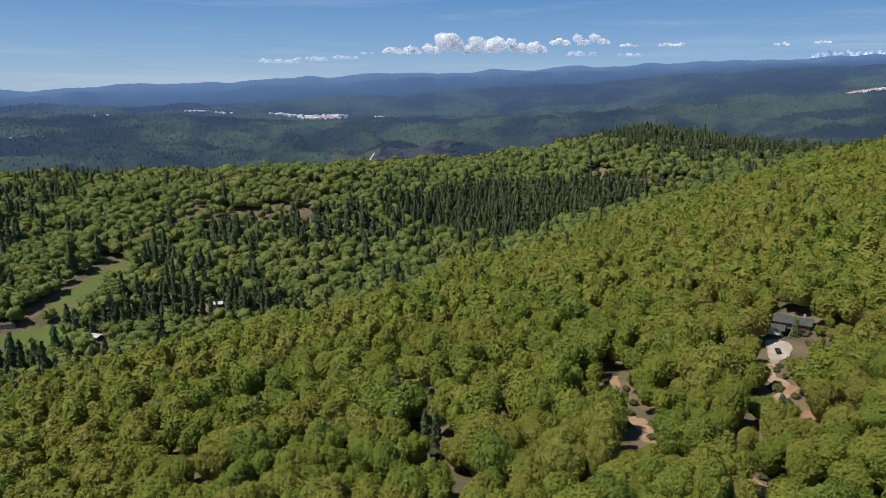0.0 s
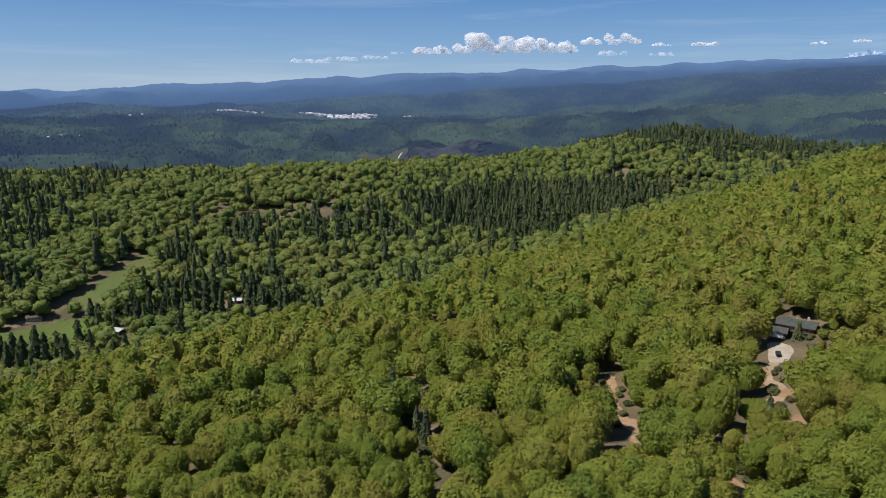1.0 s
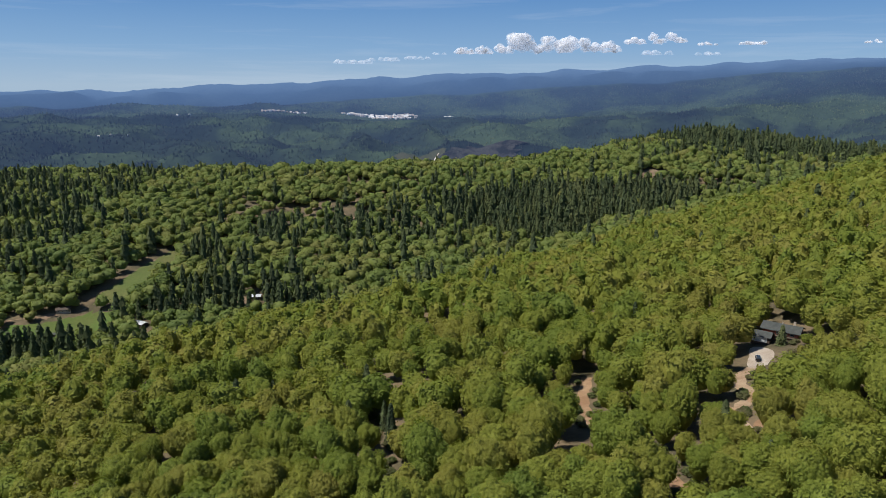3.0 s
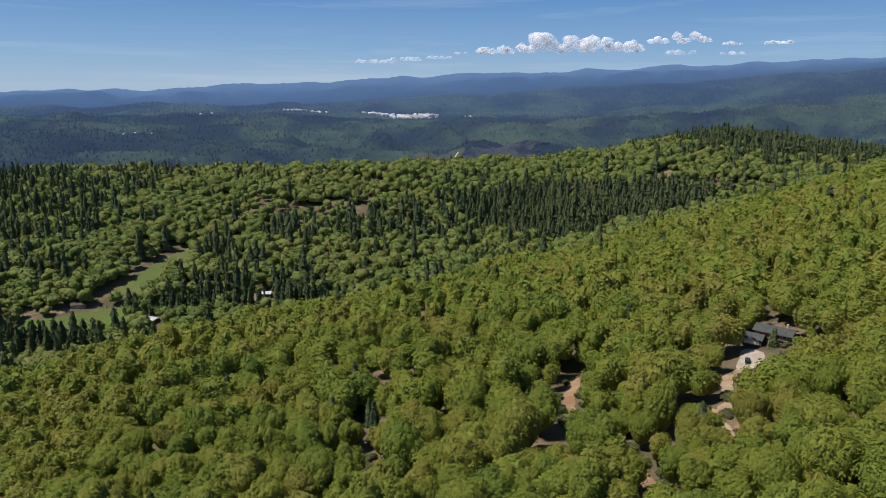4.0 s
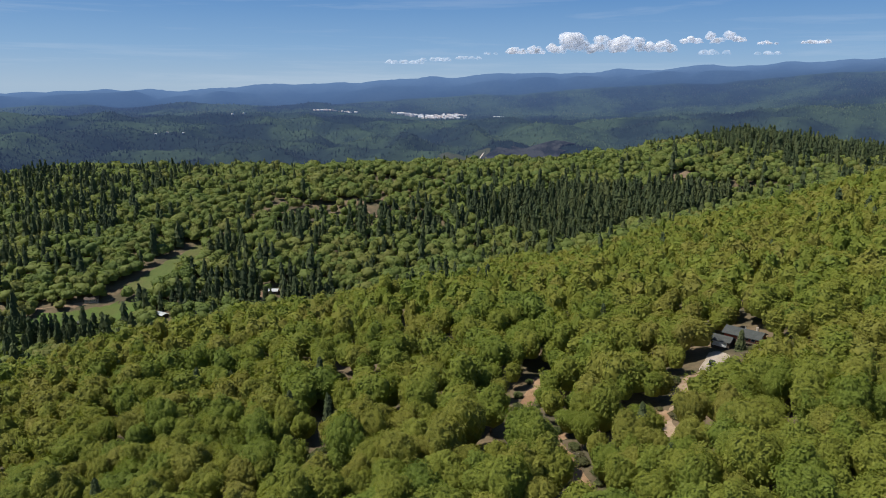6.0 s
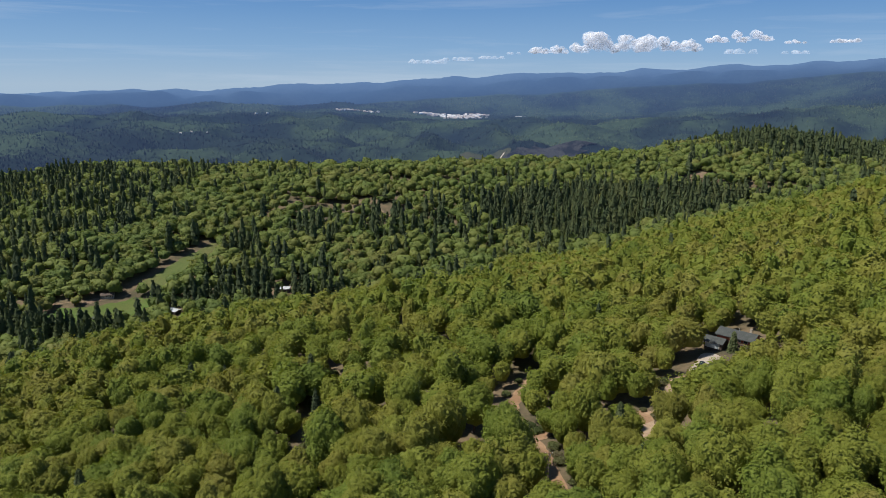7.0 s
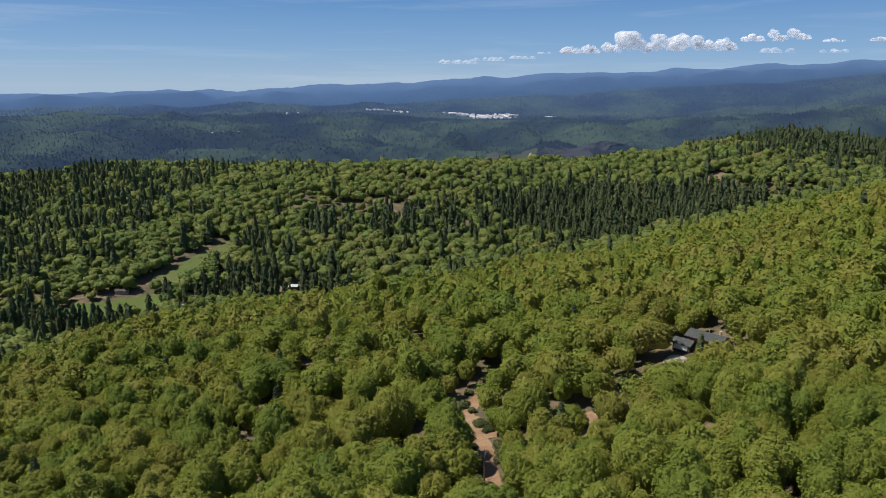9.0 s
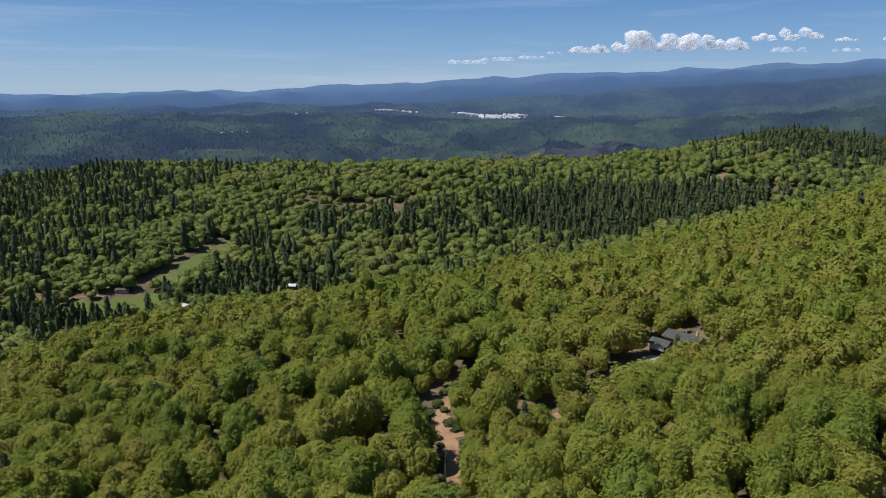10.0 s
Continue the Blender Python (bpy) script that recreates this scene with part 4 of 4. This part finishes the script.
def gable(bm, x0, y0, x1, y1, z, rise, over=0.6, thick=0.22):
    """A pitched roof slab, ridge along x, with eaves and thickness."""
    x0, x1, ya, yb = x0 - over, x1 + over, y0 - over, y1 + over
    ym, drop = (y0 + y1) / 2, rise * over / ((y1 - y0) / 2)
    lo = z - drop
    for y_eave in (ya, yb):
        vs = [bm.verts.new(c) for c in ((x0, y_eave, lo), (x1, y_eave, lo), (x1, ym, z + rise), (x0, ym, z + rise),
                                        (x0, y_eave, lo + thick), (x1, y_eave, lo + thick), (x1, ym, z + rise + thick), (x0, ym, z + rise + thick))]
        for q in ((0, 1, 2, 3), (7, 6, 5, 4), (0, 4, 5, 1), (1, 5, 6, 2), (2, 6, 7, 3), (3, 7, 4, 0)):
            bm.faces.new([vs[i] for i in q])
    bmesh.ops.recalc_face_normals(bm, faces=bm.faces)
    return bm


def walls(bm, x0, y0, x1, y1, h, rise=0.0):
    """Four walls with gable ends that go up to the roof."""
    ym = (y0 + y1) / 2
    lo = [bm.verts.new(c) for c in ((x0, y0, -1.2), (x1, y0, -1.2), (x1, y1, -1.2), (x0, y1, -1.2))]
    hi = [bm.verts.new(c) for c in ((x0, y0, h), (x1, y0, h), (x1, y1, h), (x0, y1, h))]
    a, c = bm.verts.new((x0, ym, h + rise)), bm.verts.new((x1, ym, h + rise))
    bm.faces.new((lo[0], lo[1], hi[1], hi[0])), bm.faces.new((lo[2], lo[3], hi[3], hi[2]))
    bm.faces.new((lo[1], lo[2], hi[2], c, hi[1])), bm.faces.new((lo[3], lo[0], hi[0], a, hi[3]))
    bm.faces.new((lo[3], lo[2], lo[1], lo[0])), bm.faces.new((hi[0], hi[1], c, a)), bm.faces.new((a, c, hi[2], hi[3]))
    return bm


def window(house, x, y, z, w, h, side=(0, -1)):
    """A framed window set on a wall; side is the way it faces."""
    fr, gl = bmesh.new(), bmesh.new()
    sx, sy = side
    t = 0.07
    for a0, a1, b0, b1 in ((-w / 2, w / 2, h - t, h), (-w / 2, w / 2, 0, t), (-w / 2, -w / 2 + t, t, h - t), (w / 2 - t, w / 2, t, h - t)):
        if sy:
            box(fr, x + a0, min(y, y + 0.1 * sy), z + b0, x + a1, max(y, y + 0.1 * sy), z + b1)
        else:
            box(fr, min(x, x + 0.1 * sx), y + a0, z + b0, max(x, x + 0.1 * sx), y + a1, z + b1)
    if sy:
        box(gl, x - w / 2 + t, min(y, y + 0.05 * sy), z + t, x + w / 2 - t, max(y, y + 0.05 * sy), z + h - t)
    else:
        box(gl, min(x, x + 0.05 * sx), y - w / 2 + t, z + t, max(x, x + 0.05 * sx), y + w / 2 - t, z + h - t)
    ob = part("window", fr, m_white, house)
    part("pane", gl, m_glass, ob)


def hill_house(x, y, turn):
    h = thing("house", pose(x, y, gz(x, y), 0, 0, turn), "two-storey redwood house with dark shingle roof and white garage", "house")
    part("wall", walls(bmesh.new(), -3.8, -1, 9.6, 6.8, 4.6, 1.6), m_red, h, "redwood-red siding")
    part("roof", gable(bmesh.new(), -3.8, -1, 9.6, 6.8, 4.6, 1.6, 0.9), m_roof, h, "dark grey shingle roof")
    g = part("garage", walls(bmesh.new(), -6.6, -6.5, 0.5, -1.02, 2.5, 1.4), m_brown, h, "brown garage wing")
    part("roof", gable(bmesh.new(), -6.6, -6.5, 0.5, -1.7, 2.5, 1.4, 0.6), m_roof, g, "dark grey shingle roof")
    door = bmesh.new()
    for i in range(4):
        box(door, -6.1, -6.6, 0.03 + i * 0.56, -0.4, -6.5, 0.56 + i * 0.56)
    part("garage_door", door, m_white, g, "white sectional garage door")
    for wx in (2.2, 4.8, 7.4):
        window(h, wx, -1, 3.0, 1.5, 1.1)
        window(h, wx, -1, 0.9, 1.5, 1.2)
    window(h, 9.6, 3.0, 3.0, 1.6, 1.2, (1, 0))
    deck = bmesh.new()
    box(deck, 1.2, -2.6, 2.35, 9, -1.02, 2.5)
    part("balcony", deck, m_brown, h, "brown timber balcony")
    for k in range(5):
        part("post", box(bmesh.new(), 1.3 + k * 1.88, -2.55, -0.6, 1.43 + k * 1.88, -2.42, 2.35), m_brown, h)
    part("railing", box(bmesh.new(), 1.2, -2.6, 3.25, 9, -2.5, 3.35), m_brown, h)
    chim = box(bmesh.new(), 6.4, 4.4, 4.9, 7.2, 5.2, 7.4)
    part("chimney", chim, m_tan, h, "tan masonry chimney")
    vent = bmesh.new()
    limb(vent, (2.4, 4.6, 5.2), (2.4, 4.6, 6.6), 0.14, 0.14, 8)
    part("vent_pipe", vent, m_metal, h, "pale metal roof vent")
    return h


def small_house(name, x, y, turn, w, d, hgt, rise, m_wall, m_top, label, category="house", wins=2):
    h = thing(name, pose(x, y, gz(x, y), 0, 0, turn), label, category)
    part("wall", walls(bmesh.new(), -w / 2, -d / 2, w / 2, d / 2, hgt, rise), m_wall, h)
    part("roof", gable(bmesh.new(), -w / 2, -d / 2, w / 2, d / 2, hgt, rise, 0.6), m_top, h)
    for i in range(wins):
        window(h, -w / 2 + w * (i + 0.7) / (wins + 0.6), -d / 2, 0.9, 1.3, 1.2)
    if wins:
        part("door", box(bmesh.new(), w / 2 - 1.6, -d / 2 - 0.08, 0.0, w / 2 - 0.6, -d / 2, 2.05), m_brown, h, "brown door")
    return h


hill_house(139.0, 282.0, -32)
small_house("cabin", -21, 283, 60, 7.0, 6.0, 2.7, 1.7, m_brown, m_grey_roof, "small brown cabin with a weathered grey roof in the oaks", "cabin", 1)
small_house("barn", -303, 574, -25, 12, 7, 3.0, 1.1, m_brown, m_metal, "low farm barn with a pale metal roof", "barn", 0)
small_house("farm_cottage", -215, 630, 12, 8.5, 6.5, 2.8, 1.5, m_brown, m_metal, "small brown house with a pale roof among conifers", "house", 2)
small_house("lawn_shed", -369, 549, 15, 6.5, 4.5, 2.4, 1.1, m_brown, m_roof, "small dark shed standing on the lawn", "shed", 0)
small_house("ranch_house", -388, 590, 30, 12, 7, 2.8, 1.6, m_tan, m_brown, "tan ranch house beside the dirt track", "house", 3)
small_house("farm_house", -430, 606, 20, 11, 7, 2.8, 1.6, m_tan, m_brown, "tan house with a brown roof among trees", "house", 2)
small_house("slope_house", 112, 1030, 5, 15, 8, 3.0, 1.5, m_white, m_grey_roof, "house with a pale grey roof on the far slope", "house", 2)
small_house("saddle_house", 445, 1000, -30, 14, 8, 3.0, 1.5, m_tan, m_grey_roof, "pale house beside the saddle of the hill", "house", 2)
small_house("valley_house", 137, 872, -10, 14, 8, 3.0, 1.5, m_tan, m_grey_roof, "house with a light grey roof below the conifers", "house", 2)
small_house("hidden_house", -372, 700, 10, 9, 7, 3.0, 1.6, m_white, m_metal, "white cottage half hidden by trees", "house", 1)


def car(x, y, turn):
    c = thing("car", pose(x, y, gz(x, y) + 0.5, 0, 0, turn), "black car parked on the gravel yard", "car")
    bm = box(bmesh.new(), -2.3, -0.92, 0.35, 2.3, 0.92, 0.95)
    bmesh.ops.bevel(bm, geom=bm.edges[:], offset=0.16, segments=2, affect="EDGES")
    part("body", bm, m_black, c, "black painted body")
    bm = box(bmesh.new(), -1.9, -0.8, 0.9, 0.9, 0.8, 1.62)
    for v in bm.verts:
        if v.co.z > 1.3:
            v.co.x = v.co.x * 0.72 - 0.1
            v.co.y *= 0.82
    bmesh.ops.bevel(bm, geom=bm.edges[:], offset=0.08, segments=2, affect="EDGES")
    part("cabin", bm, m_glass, c, "dark glazed cabin")
    for wx in (-1.4, 1.4):
        for wy in (-0.86, 0.86):
            w = bmesh.new()
            limb(w, (wx, wy - 0.11, 0.34), (wx, wy + 0.11, 0.34), 0.34, 0.34, 14)
            tyre = part("wheel", w, m_rubber, c)
            w = bmesh.new()
            limb(w, (wx, wy - 0.12, 0.34), (wx, wy + 0.12, 0.34), 0.2, 0.2, 10)
            part("rim", w, m_metal, tyre)
    for wy in (-0.6, 0.6):
        part("headlight", box(bmesh.new(), 2.28, wy - 0.18, 0.66, 2.32, wy + 0.18, 0.8), m_white, c)


car(127, 260.5, 75)


def utility_pole(x, y, turn):
    u = thing("utility_pole", pose(x, y, gz(x, y), 0, 0, turn), "weathered wooden utility pole beside the dirt road", "pole", "utility poles")
    bm = bmesh.new()
    limb(bm, (0, 0, -1), (0, 0, 9.5), 0.17, 0.11, 9)
    part("pole", bm, m_pole, u)
    part("crossarm", box(bmesh.new(), -1.1, -0.07, 8.9, 1.1, 0.07, 9.03), m_pole, u)
    for ix in (-0.95, 0.0, 0.95):
        bm = bmesh.new()
        limb(bm, (ix, 0, 9.03), (ix, 0, 9.22), 0.05, 0.03, 7)
        part("insulator", bm, m_white, u)
    bm = bmesh.new()
    limb(bm, (0.3, 0, 7.9), (0.3, 0, 8.6), 0.17, 0.17, 9)
    part("transformer", bm, m_grey_roof, u, "grey transformer can")


utility_pole(77.5, 175.5, 15)

# bushes in the clearings along the road
m_bush = foliage("bush_leaves", [(0.2, (0.06, 0.08, 0.03)), (0.5, (0.10, 0.12, 0.045)), (0.85, (0.15, 0.13, 0.075))], True)
bush_v, bush_f = oak_crown(900, 9, 1, 420, 0.22, R=1.7, H=2.4)
bush_me = np_mesh("bush", bush_v, bush_f, m_bush)
BUSHES = [(67, 218), (69, 214), (62, 228), (70, 196), (80, 186), (84, 180), (79, 170), (86, 168), (58, 232), (66, 250), (100, 205), (109, 214), (113, 230), (121, 246), (-18, 262), (-15, 250), (-11, 236), (-8, 222), (-6, 210), (-4, 198), (1, 182), (-1, 176), (4, 168), (-6, 188), (0, 171), (-2, 192), (-17, 256), (104, 172), (97, 164), (60, 258), (68, 282)]
br = np.random.default_rng(52)
for line, reach in ((ROAD[1:-1], 3.4), (DRIVE[1:], 3.0), (GAP, 1.2), ([(138, 262), (146, 272), (152, 280)], 1.5)):
    for (ax, ay), (cx, cy) in zip(line[:-1], line[1:]):
        long = math.hypot(cx - ax, cy - ay)
        for i in range(int(long / 5.0) + 1):
            f, side = br.uniform(), (-1) ** i * reach * br.uniform(0.85, 1.5)
            if seg_dist(np.array([ax + (cx - ax) * f]), np.array([ay + (cy - ay) * f]), [(131, 272), (124, 251)])[0] < 7.5:
                continue
            BUSHES.append((ax + (cx - ax) * f + (cy - ay) / long * side, ay + (cy - ay) * f - (cx - ax) / long * side))
for n, (bx, by) in enumerate(BUSHES):
    s = 0.7 + 0.5 * ((n * 37) % 10) / 10
    ob = new("bush", bush_me)
    ob.matrix_world = Matrix.LocRotScale((bx, by, gz(bx, by) - 0.9 * s + 0.3), Euler((0, 0, n)), (s * 1.2, s * 1.2, s))
    tagged(ob, "low grey-green scrub bush on bare earth", "bush", "bushes by the road")

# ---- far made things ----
# each takes the painted haze too: blue emission and dimmed colour by range
m_town = hazed_material("distant_town_walls", [(0.4, (0.62, 0.54, 0.46)), (0.6, (0.95, 0.92, 0.88))], 0.02)
m_town_roof = hazed_material("distant_town_roofs", [(0.4, (0.38, 0.33, 0.29)), (0.6, (0.90, 0.88, 0.86))], 0.02)
m_scar = hazed_material("distant_bare_earth", [(0.4, (0.36, 0.25, 0.19)), (0.6, (0.48, 0.36, 0.28))], 0.02)
m_burn = hazed_material("distant_burnt_scrub", [(0.42, (0.016, 0.018, 0.020)), (0.56, (0.045, 0.046, 0.046))], 0.03, (0.5, 1.4))
m_heath = hazed_material("distant_brown_heath", [(0.4, (0.040, 0.052, 0.028)), (0.6, (0.062, 0.064, 0.038))], 0.012)
m_track = hazed_material("distant_pale_track", [(0.4, (0.55, 0.46, 0.38)), (0.6, (0.70, 0.62, 0.54))], 0.02)


def far_point(a, r):
    return (MID[0] + r * math.sin(radians(a)), MID[1] + r * math.cos(radians(a)), float(far_z(np.array([a]), np.array([float(r)]))[0]))


def far_field(name, a, r, da, dr, mat, label, lift=4.0, seed=1):
    """A bare patch on the far hills, an uneven oval."""
    q = np.random.default_rng(seed)
    n, k = 40, 6
    t = np.arange(n) * 6.283 / n
    wob = 1 + 0.25 * np.sin(3 * t + seed) + 0.14 * q.normal(size=n)
    V, F = [far_point(a, r)], []
    V = [(V[0][0], V[0][1], V[0][2] + lift)]
    for j in range(1, k + 1):
        for i in range(n):
            p = far_point(a + da * math.cos(t[i]) * wob[i] * j / k, r + dr * math.sin(t[i]) * wob[i] * j / k)
            V.append((p[0], p[1], p[2] + lift))
    for i in range(n):
        F.append((0, 1 + i, 1 + (i + 1) % n))
        for j in range(k - 1):
            o, p = 1 + j * n, 1 + (j + 1) * n
            F += [(o + i, p + i, p + (i + 1) % n), (o + i, p + (i + 1) % n, o + (i + 1) % n)]
    return tagged(new(name, np_mesh(name, V, F, mat, smooth=True)), label, "clearing", kind="structure")


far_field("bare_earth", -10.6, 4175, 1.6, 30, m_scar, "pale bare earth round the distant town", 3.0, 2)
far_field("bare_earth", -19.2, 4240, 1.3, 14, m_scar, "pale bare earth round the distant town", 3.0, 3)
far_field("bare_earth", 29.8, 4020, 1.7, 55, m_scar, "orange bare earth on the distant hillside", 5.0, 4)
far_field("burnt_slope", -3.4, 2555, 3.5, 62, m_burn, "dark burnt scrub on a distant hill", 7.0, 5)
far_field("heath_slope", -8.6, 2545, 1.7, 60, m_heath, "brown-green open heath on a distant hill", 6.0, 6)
TV, q = [], 24
for i in range(q):
    f = i / (q - 1)
    a, r = -8.35 + 1.15 * f + 0.10 * math.sin(6 * f), 2500 + 85 * f
    for side in (-1, 1):
        x, y, z = far_point(a + side * 0.05, r)
        TV.append((x, y, z + 9.5))
tagged(new("far_track", np_mesh("far_track", TV, [(2 * i, 2 * i + 1, 2 * i + 3, 2 * i + 2) for i in range(q - 1)], m_track)), "pale dirt track climbing a distant hill", "track", kind="structure")


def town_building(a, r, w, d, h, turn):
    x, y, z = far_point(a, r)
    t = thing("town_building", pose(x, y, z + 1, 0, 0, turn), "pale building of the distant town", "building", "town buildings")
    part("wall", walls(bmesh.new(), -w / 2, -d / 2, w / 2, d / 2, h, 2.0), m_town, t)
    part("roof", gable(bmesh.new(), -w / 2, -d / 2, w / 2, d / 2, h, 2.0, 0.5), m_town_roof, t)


tr = np.random.default_rng(77)
for i in range(120):
    f = tr.uniform() ** 0.8
    town_building(-14.7 + 6.0 * f, 4240 - tr.uniform(0.0, 0.15 + f) * 190 + 14 * f, tr.uniform(7, 22), tr.uniform(7, 13), tr.uniform(3.5, 8), tr.uniform(-30, 30))
for a0, a1, r0, r1, n in ((-12.2, -10.8, 4040, 4085, 16), (-20.9, -17.4, 4222, 4256, 26), (28.6, 31.4, 3960, 4060, 16), (-3.0, -2.2, 3650, 3700, 3), (-6.9, -5.6, 4120, 4180, 4), (-27, -26, 4000, 4020, 2)):
    for i in range(n):
        town_building(tr.uniform(a0, a1), tr.uniform(r0, r1), tr.uniform(8, 20), tr.uniform(7, 13), tr.uniform(4, 7), tr.uniform(-30, 30))

for a, r in ((-32.4, 3262), (-31.6, 3250), (-30.5, 3280), (-25.0, 3150)):
    town_building(a, r, 8.0, 6.0, 3.2, 20.0)

# snow on the far range
sa = np.linspace(25.3, 34, 60)
SV = []
for r, k in ((4850, 0.0), (4866, 1.0), (4880, 0.3)):
    for a in sa:
        crest = 2.28 + k * (0.12 + 0.20 * abs(math.sin(a * 2.3) * math.sin(a * 5.1 + 1)) + 0.08 * math.sin(a * 17)) * min(1.0, (a - 25.2) / 1.2)
        SV.append((MID[0] + r * math.sin(radians(a)), r * math.cos(radians(a)), 100 + r * math.tan(radians(crest - (0.4 if k == 0 else 0)))))
SF = [(j * 60 + i, j * 60 + i + 1, (j + 1) * 60 + i + 1, (j + 1) * 60 + i) for j in range(2) for i in range(59)]
tagged(new("backdrop_snow_range", np_mesh("backdrop_snow_range", SV, SF, m_snow)), "snow-streaked peaks far on the horizon", "mountains", kind="structure")
